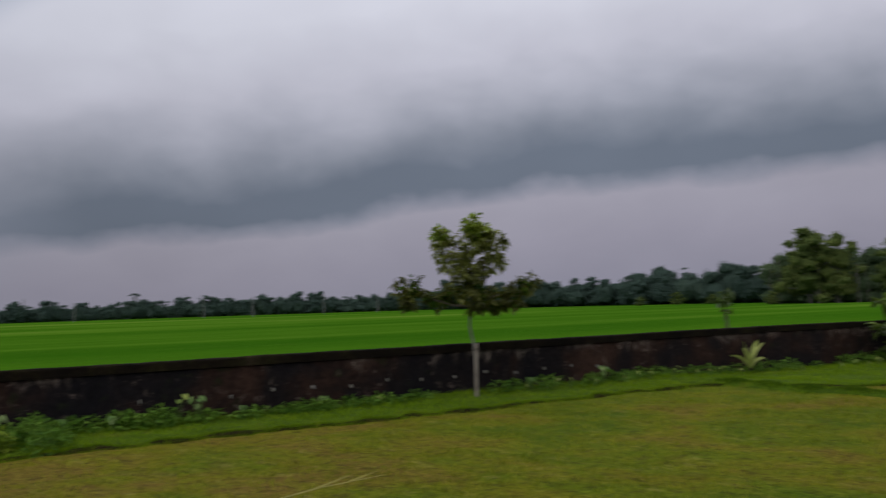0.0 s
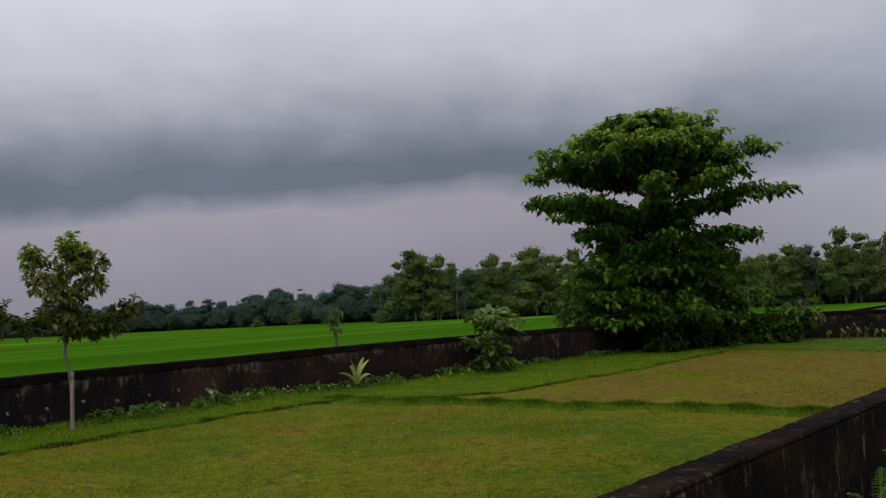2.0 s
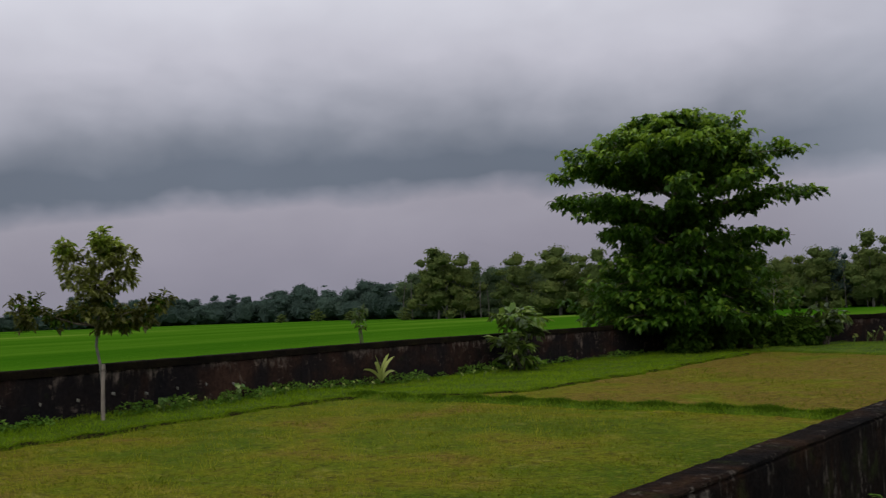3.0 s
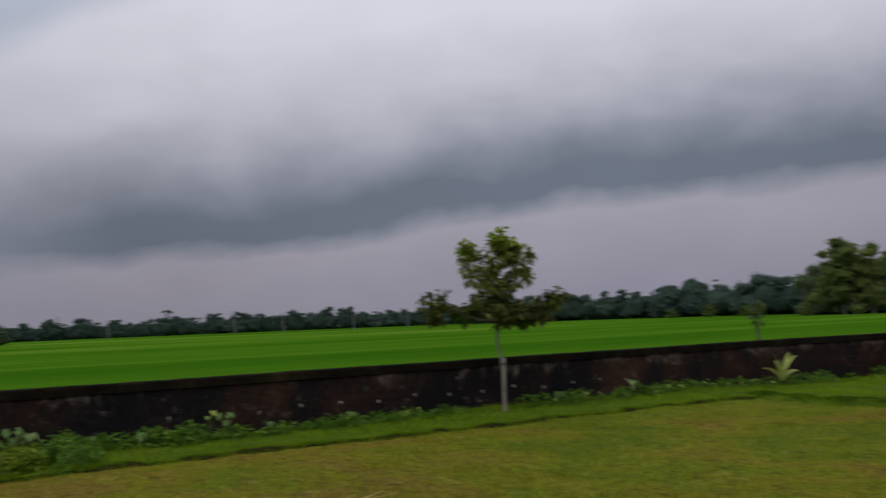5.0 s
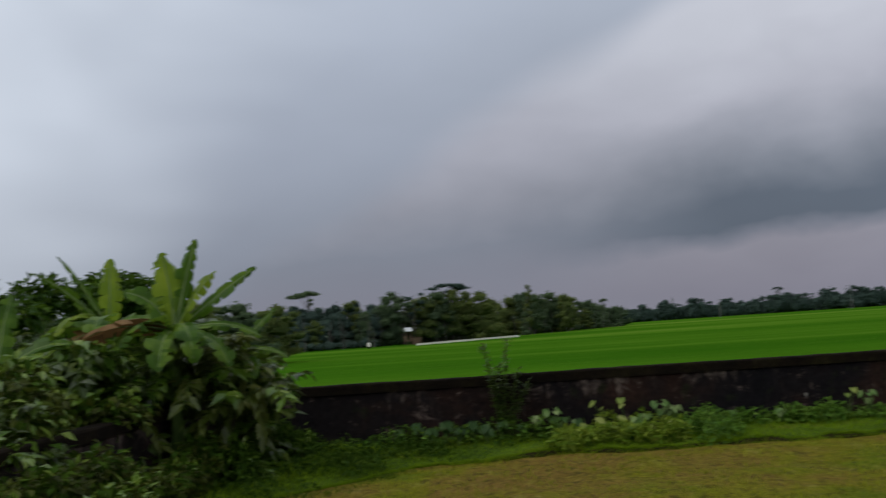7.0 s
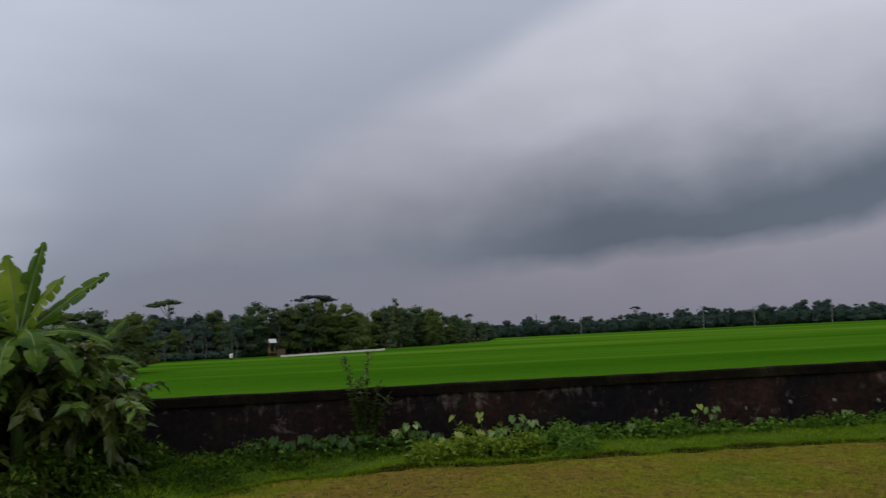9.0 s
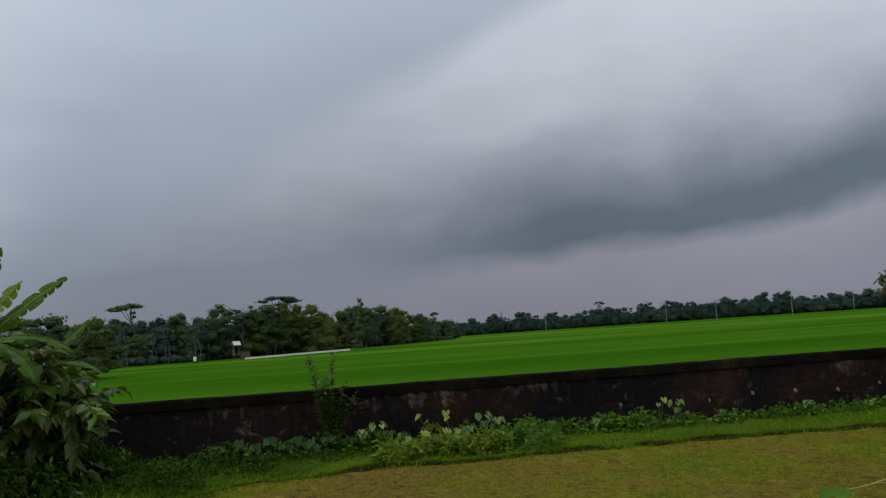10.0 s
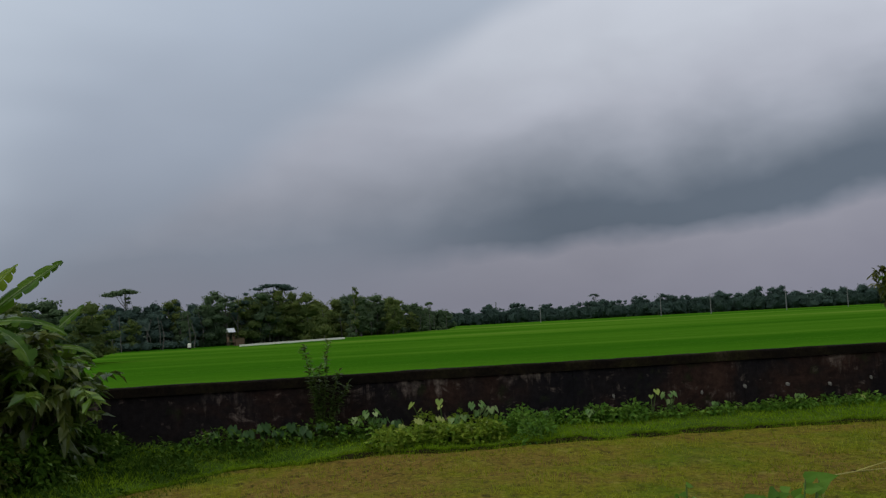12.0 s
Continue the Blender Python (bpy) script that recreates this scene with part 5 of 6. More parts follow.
build_bush("shrub", 34.0, 19.7, -0.06, [(0.1, 0, 2.35, 0.45, 0.45, 0.14), (-0.6, 0, 2.25, 0.4, 0.4, 0.14), (0.8, 0.1, 2.1, 0.45, 0.4, 0.15), (-1.45, 0, 1.3, 0.4, 0.3, 0.12), (0.1, 0.1, 1.7, 0.6, 0.5, 0.16), (1.05, 0, 1.45, 0.4, 0.4, 0.15), (-0.7, -0.1, 1.25, 0.5, 0.4, 0.16), (0.4, 0, 1.0, 0.55, 0.5, 0.2), (-0.4, 0, 0.6, 0.4, 0.4, 0.2)],
           190, 0.40, 0.24, BUSH_LEAF, "open leafy green shrub against the mouldy wall", "shrub", 12, 9, 0.4, None, 60, 1.7, 22)
build_bush("shrub", 51.6, 11.9, 0.15, [(0, 0, 1.6, 0.4, 0.5, 0.5), (0.3, -0.6, 1.4, 0.5, 0.6, 0.35), (0, 0.3, 0.9, 0.7, 0.8, 0.5)], 160, 0.6, 0.34, BUSH_LEAF, "broad-leaved shrub at the end of the wall", "shrub", 13)
# shade beneath the tree is put into these leaves; tall ones mimic its limb
for x, y, h, seed in ((46.2, 17.2, 1.2, 61), (48.2, 16.2, 1.9, 62), (49.4, 15.6, 3.4, 66), (49.8, 15.2, 2.4, 63), (50.7, 13.8, 1.7, 64), (51.3, 12.5, 1.2, 65)):
    rnd = random.Random(seed)
    build_bush("shrub", x, y, 0.05, [(rnd.uniform(-0.8, 0.8), rnd.uniform(-0.7, 0.7), h * rnd.uniform(0.15, 0.85), 0.6, 0.6, 0.4) for _ in range(14)], 1100, 0.26, 0.14, SHADED_LEAF, "undergrowth bush beneath the large tree, shade put into its dark leaf colour", "shrub", seed, 6, 0.5, SHADED_LEAF)
build_bush("young_tree", 31.8, 26.2, 0.1, [(0, 0, 2.55, 0.30, 0.3, 0.25), (-0.12, 0, 2.3, 0.24, 0.2, 0.2), (0.1, 0, 1.95, 0.2, 0.2, 0.3)], 120, 0.24, 0.12, BUSH_LEAF, "slim young tree standing in the rice field", "tree", 14, 3)


def strap_leaf(rng, base, bearing, rise, length, width, arch, steps=9, tear=0.0, twist=0.0):
    """A long arching leaf blade with a midrib fold, turned about its midrib by twist; tear notches its edges."""
    verts, faces = [], []
    p, angle = Vector(base), rise
    for k in range(steps + 1):
        f = k / steps
        w = width * math.sin(math.pi * min(1.0, 0.06 + f * 0.94)) ** 0.42 / 2
        out = Vector((math.cos(bearing), math.sin(bearing), 0))
        ahead = out * math.cos(angle) + Vector((0, 0, math.sin(angle)))
        flat = Vector((-math.sin(bearing), math.cos(bearing), 0))
        side = Matrix.Rotation(twist, 3, ahead) @ flat
        up = side.cross(ahead) * -1
        ra, rb = [1 - tear * (rng.uniform(0.6, 1.0) if rng.random() < 0.2 else rng.uniform(0, 0.25)) for _ in (0, 1)]
        verts += [tuple(p + side * w * ra + up * w * 0.22), tuple(p), tuple(p - side * w * rb + up * w * 0.22)]
        p = p + ahead * (length / steps)
        angle -= arch / steps * (0.5 + f)
    for k in range(steps):
        a = k * 3
        faces += [(a, a + 1, a + 4, a + 3), (a + 1, a + 2, a + 5, a + 4)]
    return verts, faces


def torn_leaf(rng, base, bearing, rise, length, width, arch, twist, steps=22):
    """A banana leaf: two halves split into strips that hang a little apart along the midrib. Gives the blade and its midrib."""
    spine, sides, ups, half = [], [], [], []
    p, angle = Vector(base), rise
    out, flat = Vector((math.cos(bearing), math.sin(bearing), 0)), Vector((-math.sin(bearing), math.cos(bearing), 0))
    for k in range(steps + 1):
        f = k / steps
        ahead = out * math.cos(angle) + Vector((0, 0, math.sin(angle)))
        side = Matrix.Rotation(twist, 3, ahead) @ flat
        spine.append(p.copy())
        sides.append(side)
        ups.append(ahead.cross(side))
        half.append(width / 2 * max(0.0, math.sin(math.pi * min(1.0, 0.02 + f * 0.97))) ** 0.45 * (0.25 + 0.75 * min(1.0, f / 0.16)))
        p = p + ahead * (length / steps)
        angle -= arch / steps * (0.5 + f)
    verts, faces = [], []
    for sign in (1, -1):
        k = 0
        while k < steps:
            run = min(steps - k, rng.choice((1, 2, 2, 3, 4)))
            hang, trim, slip = rng.uniform(-0.7, 0.3), rng.uniform(0.66, 1.05), rng.uniform(0.0, 0.4)
            first = len(verts)
            for q in range(k, k + run + 1):
                w = half[q] * trim * (0.90 if q in (k, k + run) else 1.0)
                mid = spine[q] + sides[q] * sign * w * 0.5 + ups[q] * w * 0.10
                end = spine[q] + sides[q] * sign * w * math.cos(hang) + ups[q] * w * math.sin(hang)
                if q == k + run and q < steps:
                    end += (spine[q - 1] - spine[q]) * (0.35 + slip)
                verts += [tuple(spine[q]), tuple(mid), tuple(end)]
            for q in range(run):
                a = first + 3 * q
                for face in ((a, a + 1, a + 4, a + 3), (a + 1, a + 2, a + 5, a + 4)):
                    faces.append(face if sign > 0 else tuple(reversed(face)))
            k += run
    return (verts, faces), spine


def build_banana(x, y, height, seed, leaves):
    rng = random.Random(seed)
    root = thing("banana_plant", pose(x, y, 0), "banana plant with long torn green leaves over the shrubs", "plant", "banana plants in the corner")
    v, f = [], []
    tube(v, f, [(0, 0, -0.1), (0.02, 0, height * 0.5), (0.05, 0.02, height)], [0.13, 0.11, 0.06], 10)
    part("stem", (v, f), STALK, root)
    for bearing, rise, length, width, arch, twist, dry in leaves:
        blade, spine = torn_leaf(rng, (0.05, 0.02, height - 0.15), radians(bearing), radians(rise), length, width, radians(arch), radians(twist))
        leaf = part("leaf", blade, DRY_LEAF if dry == 1 else (YOUNG_BANANA if dry == 2 else BANANA_LEAF), root, {1: "dry brown leaf", 2: "young yellow-green leaf"}.get(dry, ""))
        v, f = [], []
        tube(v, f, spine[::3], [0.020 * (1 - k / 9) + 0.004 for k in range(len(spine[::3]))], 6)
        part("midrib", (v, f), LEAF_RIB, leaf)


# leaves: bearing, rise, length, width, arch, twist, dry
build_banana(-6.1, 17.0, 3.0, 1, [(40, 78, 1.75, 0.40, 8, 74, 0), (19, 40, 1.85, 0.34, 8, 56, 0), (30, 66, 1.35, 0.42, 30, 20, 2), (150, 84, 1.5, 0.70, 14, -32, 2), (175, 62, 1.3, 0.5, 60, -66, 0), (12, 16, 1.6, 0.34, 60, 40, 0), (-60, 24, 1.7, 0.56, 125, 0, 0), (230, 16, 1.8, 0.6, 45, 42, 1), (195, 15, 1.6, 0.62, 100, 35, 0), (-120, 30, 1.6, 0.66, 120, 10, 0), (-85, 6, 1.6, 0.62, 85, -15, 0), (-25, 2, 1.5, 0.55, 80, 15, 0)])
build_banana(-7.7, 18.0, 3.1, 2, [(170, 62, 1.9, 0.26, 20, 50, 0), (185, 50, 1.9, 0.26, 25, 50, 0), (100, 86, 1.45, 0.55, 15, 5, 2), (-80, 35, 1.7, 0.6, 110, 0, 0), (215, 25, 1.6, 0.6, 100, 20, 0), (-30, 30, 1.6, 0.6, 100, 30, 0), (-110, 5, 1.6, 0.6, 70, 0, 1), (250, 40, 1.6, 0.5, 110, 10, 2)])
build_banana(-5.5, 18.4, 2.5, 3, [(18, 46, 1.25, 0.24, 6, 60, 0), (22, 20, 1.2, 0.34, 70, 40, 0), (-50, 15, 1.3, 0.5, 100, 10, 0), (-90, 30, 1.2, 0.5, 100, 0, 0)])
build_banana(-8.8, 15.8, 2.4, 4, [(80, 80, 1.5, 0.6, 20, 25, 0), (150, 70, 1.6, 0.3, 30, -45, 0), (10, 45, 1.4, 0.5, 60, 40, 0), (-70, 30, 1.5, 0.6, 100, 0, 2), (-120, 25, 1.4, 0.6, 100, 10, 0), (-30, 10, 1.4, 0.55, 80, 20, 0)])

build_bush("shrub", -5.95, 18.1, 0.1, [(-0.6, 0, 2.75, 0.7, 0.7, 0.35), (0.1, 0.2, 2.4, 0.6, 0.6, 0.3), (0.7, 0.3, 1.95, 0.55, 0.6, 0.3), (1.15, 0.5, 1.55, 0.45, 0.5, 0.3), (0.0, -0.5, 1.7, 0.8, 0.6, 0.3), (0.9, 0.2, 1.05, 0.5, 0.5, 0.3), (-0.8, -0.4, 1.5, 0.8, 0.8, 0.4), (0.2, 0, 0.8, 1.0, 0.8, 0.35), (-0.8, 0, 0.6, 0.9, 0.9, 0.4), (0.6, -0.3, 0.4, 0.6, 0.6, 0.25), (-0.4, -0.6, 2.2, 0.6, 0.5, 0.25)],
           2100, 0.25, 0.12, BUSH_LEAF, "dense dark leafy shrub in the corner of the walls", "shrub", 15, 11, 0.7, SHADED_LEAF, 80, 1.2, 44)
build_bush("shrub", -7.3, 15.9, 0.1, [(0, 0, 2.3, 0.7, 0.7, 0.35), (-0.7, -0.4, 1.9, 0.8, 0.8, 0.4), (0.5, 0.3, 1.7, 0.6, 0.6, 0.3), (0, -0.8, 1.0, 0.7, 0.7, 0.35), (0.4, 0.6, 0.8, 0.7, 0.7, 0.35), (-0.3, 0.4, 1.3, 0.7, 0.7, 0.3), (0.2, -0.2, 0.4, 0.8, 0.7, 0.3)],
           1600, 0.25, 0.12, BUSH_LEAF, "dense dark leafy shrub beside the banana plants", "shrub", 16, 9, 0.7, SHADED_LEAF, 50, 1.2, 32)
build_bush("shrub", -5.55, 17.5, 0.1, [(-0.3, -0.2, 2.45, 0.5, 0.4, 0.25), (0.2, 0.0, 2.3, 0.4, 0.4, 0.22), (0.6, 0.1, 1.95, 0.4, 0.4, 0.2), (0.95, 0.2, 1.65, 0.3, 0.3, 0.18), (-0.2, -0.3, 1.9, 0.5, 0.4, 0.25), (0.4, -0.1, 1.5, 0.4, 0.4, 0.2)],
           210, 0.30, 0.15, SUNLIT_LEAF, "large-leaved olive green shrub hanging over the yard", "shrub", 19, 6, 0.8, None, 0, 1.2, 12)
build_bush("shrub", -7.5, 13.6, 0.0, [(0, 0, 2.1, 0.8, 0.8, 0.4), (0.4, -0.6, 1.6, 0.8, 0.9, 0.4), (-0.6, 0.4, 1.4, 0.9, 0.9, 0.4), (0, 0, 0.8, 0.9, 0.9, 0.5), (-0.7, -0.6, 2.3, 0.6, 0.6, 0.3)], 1600, 0.18, 0.085, OLIVE_LEAF, "yellowish green leafy shrub behind the west wall", "shrub", 17, 7, 0.5, SHADED_LEAF, 100, 1.2, 24)
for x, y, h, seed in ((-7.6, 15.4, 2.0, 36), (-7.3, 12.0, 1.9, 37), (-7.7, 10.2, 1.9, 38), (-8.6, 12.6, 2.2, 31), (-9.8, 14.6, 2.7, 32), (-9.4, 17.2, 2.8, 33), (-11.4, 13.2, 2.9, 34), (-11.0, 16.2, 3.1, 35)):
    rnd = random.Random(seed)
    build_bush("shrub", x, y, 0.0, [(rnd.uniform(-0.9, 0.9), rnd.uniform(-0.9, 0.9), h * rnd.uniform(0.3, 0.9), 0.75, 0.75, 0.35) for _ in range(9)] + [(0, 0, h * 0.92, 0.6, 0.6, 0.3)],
               1500, 0.22, 0.11, BUSH_LEAF if seed % 2 else OLIVE_LEAF, "tall tangled leafy bush outside the west wall", "shrub", seed, 8, 0.6, SHADED_LEAF, 60, 1.2, 16)
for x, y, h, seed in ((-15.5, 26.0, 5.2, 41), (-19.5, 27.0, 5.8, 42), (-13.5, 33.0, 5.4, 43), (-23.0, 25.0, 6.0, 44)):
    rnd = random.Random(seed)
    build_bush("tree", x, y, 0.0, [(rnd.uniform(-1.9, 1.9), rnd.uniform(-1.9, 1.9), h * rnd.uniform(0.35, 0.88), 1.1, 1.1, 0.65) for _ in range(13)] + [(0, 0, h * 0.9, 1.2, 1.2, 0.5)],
               4600, 0.26, 0.16, TREE_LEAF, "leafy dark green tree beyond the west wall", "tree", seed, 9, 0.4, SHADED_LEAF)
# the last three bushes have the corner's shade put into their leaf colour
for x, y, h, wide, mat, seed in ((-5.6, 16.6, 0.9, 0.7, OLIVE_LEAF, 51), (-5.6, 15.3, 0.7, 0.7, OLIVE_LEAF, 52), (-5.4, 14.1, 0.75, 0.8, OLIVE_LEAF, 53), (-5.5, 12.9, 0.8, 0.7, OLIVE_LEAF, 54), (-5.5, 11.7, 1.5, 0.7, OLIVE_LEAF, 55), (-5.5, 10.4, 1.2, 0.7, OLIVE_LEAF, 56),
                             (-5.1, 18.9, 1.0, 0.75, SHADED_LEAF, 57), (-4.7, 19.9, 0.8, 0.7, SHADED_LEAF, 58), (-5.1, 17.6, 0.7, 0.7, SHADED_LEAF, 59)):
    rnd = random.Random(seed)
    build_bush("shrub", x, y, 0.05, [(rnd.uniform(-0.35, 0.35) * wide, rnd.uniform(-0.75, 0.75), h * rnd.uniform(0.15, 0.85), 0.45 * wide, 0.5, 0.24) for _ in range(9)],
               1100, 0.13, 0.06, mat, "low dark bush at the foot of the west wall", "shrub", seed, 6, 0.5, SHADED_LEAF, 12, 0.3)
build_bush("shrub", -4.7, 10.7, 0.05, [(0, 0, 0.75, 0.4, 0.4, 0.25), (0.2, 0.3, 0.45, 0.35, 0.4, 0.25), (-0.2, -0.4, 0.5, 0.35, 0.4, 0.3), (0.1, -0.1, 0.3, 0.4, 0.4, 0.2)], 420, 0.13, 0.06, OLIVE_LEAF, "low yellowish green bush near the west wall", "shrub", 18, 5, 0.4, SHADED_LEAF, 110, 0.2)


# ---- small plants by the wall ----
def taro_kind(seed, mat, leaves, size, tall):
    """Heart-shaped leaves, each on its own stalk from one root."""
    rng = random.Random(seed)
    root = thing("taro_plant", pose(0, 0, -40), "taro plant with pale green heart-shaped leaves by the wall", "plant", "taro plants along the wall")
    for k in range(leaves):
        a, lean = rng.uniform(-2.9, -0.25), rng.uniform(0.1, 0.5)
        h = tall * rng.uniform(0.55, 1.0)
        end = Vector((math.cos(a) * lean * h, math.sin(a) * lean * h, h))
        v, f = [], []
        tube(v, f, [(0, 0, -0.05), end * 0.5 + Vector((0, 0, 0.04)), end], [0.012, 0.010, 0.007], 5)
        stalk = part("stalk", (v, f), STALK, root)
        s = size * rng.uniform(0.75, 1.2)
        out, side = Vector((math.cos(a), math.sin(a), -rng.uniform(0.9, 2.6))).normalized(), Vector((-math.sin(a), math.cos(a), 0))
        up = side.cross(out)
        shape = [(0.0, 0.0), (-0.30, 0.20), (-0.22, 0.40), (0.10, 0.46), (0.45, 0.30), (0.85, 0.0)]
        verts = [tuple(end + (out * p + side * q - up * (0.10 * q + 0.12 * p * p)) * s) for p, q in shape] + [tuple(end + (out * p - side * q - up * (0.10 * q + 0.12 * p * p)) * s) for p, q in shape[1:5]]
        part("leaf", (verts, [(0, 1, 2, 3), (0, 3, 4, 5), (0, 8, 7, 6), (0, 5, 9, 8)]), mat, stalk)
    return root


def build_taro():
    kinds = [taro_kind(1, TARO_LEAF, 7, 0.17, 0.60), taro_kind(2, PALE_LEAF, 3, 0.15, 0.50), taro_kind(3, TARO_LEAF, 5, 0.15, 0.40), taro_kind(4, PALE_LEAF, 2, 0.15, 0.68), taro_kind(5, TARO_DARK, 11, 0.17, 0.42)]
    rng = random.Random(6)
    spots = [(0.5, 20.8, 2, 1.1), (0.8, 20.7, 0, 1.0), (1.05, 20.9, 2, 1.0), (1.75, 20.4, 1, 1.0), (1.95, 20.7, 3, 1.1), (2.15, 20.3, 1, 1.1), (2.35, 20.75, 3, 1.15), (2.5, 20.2, 2, 1.0), (2.75, 20.5, 2, 1.0), (3.1, 20.75, 0, 1.0), (3.4, 20.8, 2, 1.2), (3.6, 20.2, 1, 0.7),
             (7.1, 20.9, 3, 1), (7.5, 20.8, 0, 0.9), (8.6, 20.9, 2, 0.7), (5.6, 20.7, 2, 0.8), (10.6, 20.8, 2, 0.8), (12.0, 20.7, 1, 0.6), (-2.5, 20.5, 4, 0.8), (-2.1, 20.7, 4, 1.0), (-1.8, 20.3, 4, 0.9), (-1.5, 20.6, 4, 1.1), (-1.2, 20.2, 4, 0.9), (-0.9, 20.6, 4, 1.0), (-0.6, 20.3, 4, 0.9), (-0.3, 20.6, 4, 0.9), (0.1, 20.4, 4, 0.8), (1.3, 20.5, 4, 0.9), (1.4, 20.1, 1, 0.9), (2.0, 19.9, 1, 0.8), (2.7, 19.8, 1, 0.8), (3.2, 20.0, 3, 0.6), (4.0, 20.3, 1, 0.7), (4.6, 20.7, 2, 0.8), (17.0, 20.8, 2, 0.9), (19.6, 20.7, 0, 0.9), (21.4, 20.6, 1, 0.7), (22.1, 20.3, 3, 0.6), (23.0, 20.2, 1, 0.6),
             (16.6, 20.6, 1, 0.6), (17.6, 20.5, 3, 0.5), (18.3, 20.7, 1, 0.7), (19.0, 20.4, 1, 0.6), (20.3, 20.6, 1, 0.6), (20.8, 20.4, 3, 0.5), (23.7, 20.3, 1, 0.6), (24.4, 20.4, 3, 0.5), (25.2, 20.3, 1, 0.6), (27.4, 19.6, 1, 0.6), (30.8, 19.0, 3, 0.55), (31.4, 19.3, 1, 0.7), (28.6, 19.0, 1, 0.8), (29.2, 18.8, 3, 0.6), (30.0, 18.9, 1, 0.7), (32.4, 19.2, 3, 0.6), (53.0, 9.4, 1, 1.6), (53.1, 8.6, 1, 1.5), (53.0, 7.7, 3, 1.4), (53.1, 10.2, 1, 1.6), (52.8, 9.0, 3, 1.3), (53.0, 9.9, 3, 1.4), (52.9, 8.2, 1, 1.4), (53.0, 10.8, 1, 1.4)]
    for x, y, k, s in spots:
        ob = copy_thing(kinds[k], Matrix())
        ob.matrix_basis = pose(x, y, float(yard_height(x, y)), 0, 0, rng.uniform(-45, 45)) @ Matrix.Diagonal((s, s, s, 1))
    for ob in kinds:
        for o in (*ob.children_recursive, ob):
            bpy.data.objects.remove(o)


build_taro()


def build_weeds():
    """Low broad-leaved creepers on the strip before the wall."""
    rng = np.random.default_rng(9)
    lobes = []
    for x0, x1, step, h, r in ((-3.0, 1.0, 0.26, 0.30, 0.34), (0.4, 4.4, 0.085, 0.30, 0.30), (4.0, 7.0, 0.14, 0.22, 0.28), (6.2, 14.0, 0.14, 0.08, 0.18), (9.6, 13.2, 0.12, 0.10, 0.20), (16.0, 23.0, 0.36, 0.18, 0.30), (23.0, 46.0, 0.8, 0.2, 0.4)):
        for x in np.arange(x0, x1, step):
            back = rng.uniform(0.15, 1.0 if x < 0.4 else (2.0 if x < 4.4 else 0.75))
            s = rng.uniform(0.35, 1.15)
            y = float(wall_y(x)) - back
            lobes.append((x, y, float(yard_height(x, y)) + 0.12 * s, r * s, r * s, h * s))
    # dark weeds: shade from the shrubs above is put into their leaf colour
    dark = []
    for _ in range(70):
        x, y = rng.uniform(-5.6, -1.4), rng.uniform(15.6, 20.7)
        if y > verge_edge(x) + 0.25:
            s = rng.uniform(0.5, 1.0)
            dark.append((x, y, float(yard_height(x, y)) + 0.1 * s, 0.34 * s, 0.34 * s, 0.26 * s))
    tagged(part("corner_weeds", lobe_leaves(rng, dark, 2600, 0.12, 0.07, 0.3, 0.3), SHADED_LEAF), "low dark green weeds with the corner shrubs' shade put into their colour", "weeds", kind="stuff")
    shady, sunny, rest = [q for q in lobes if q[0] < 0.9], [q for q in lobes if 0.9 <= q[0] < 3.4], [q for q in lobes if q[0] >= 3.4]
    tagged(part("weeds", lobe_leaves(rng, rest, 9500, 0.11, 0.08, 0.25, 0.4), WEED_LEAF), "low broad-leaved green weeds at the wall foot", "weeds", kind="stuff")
    # the shady stretch gets its shade through darker leaves, green ones on top
    tagged(part("shaded_weeds", joined(lobe_leaves(rng, shady, 900, 0.12, 0.085, 0.25, 0.4)), SHADED_LEAF), "broad-leaved dark green weeds at the wall foot, shade put into their colour", "weeds", kind="stuff")
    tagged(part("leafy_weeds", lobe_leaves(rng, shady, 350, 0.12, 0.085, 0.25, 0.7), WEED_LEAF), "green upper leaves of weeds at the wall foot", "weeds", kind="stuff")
    tagged(part("yellow_weeds", lobe_leaves(rng, sunny, 3000, 0.13, 0.095, 0.25, 0.4), YELLOW_WEED), "yellow-green leafy weeds at the wall foot", "weeds", kind="stuff")


build_weeds()


def build_fronds():
    """The young palm-like plant with yellow-green straps before the wall."""
    rng = random.Random(2)
    root = thing("banana_seedling", pose(26.3, 20.75, 0.18), "young plant with upright yellow-green strap leaves at the wall", "plant")
    for b, rise, length, w, arch in ((200, 72, 1.0, 0.14, 75), (20, 68, 1.0, 0.14, 80), (100, 84, 0.95, 0.12, 25), (250, 80, 0.95, 0.13, 60), (320, 78, 1.0, 0.13, 55), (150, 60, 0.85, 0.13, 85), (0, 80, 1.05, 0.13, 50), (230, 58, 0.8, 0.12, 90), (345, 55, 0.75, 0.12, 90)):
        part("leaf", strap_leaf(rng, (0, 0, 0), radians(b), radians(rise), length, w, radians(arch), 8, 0.1, radians(40)), PALE_LEAF, root)


build_fronds()


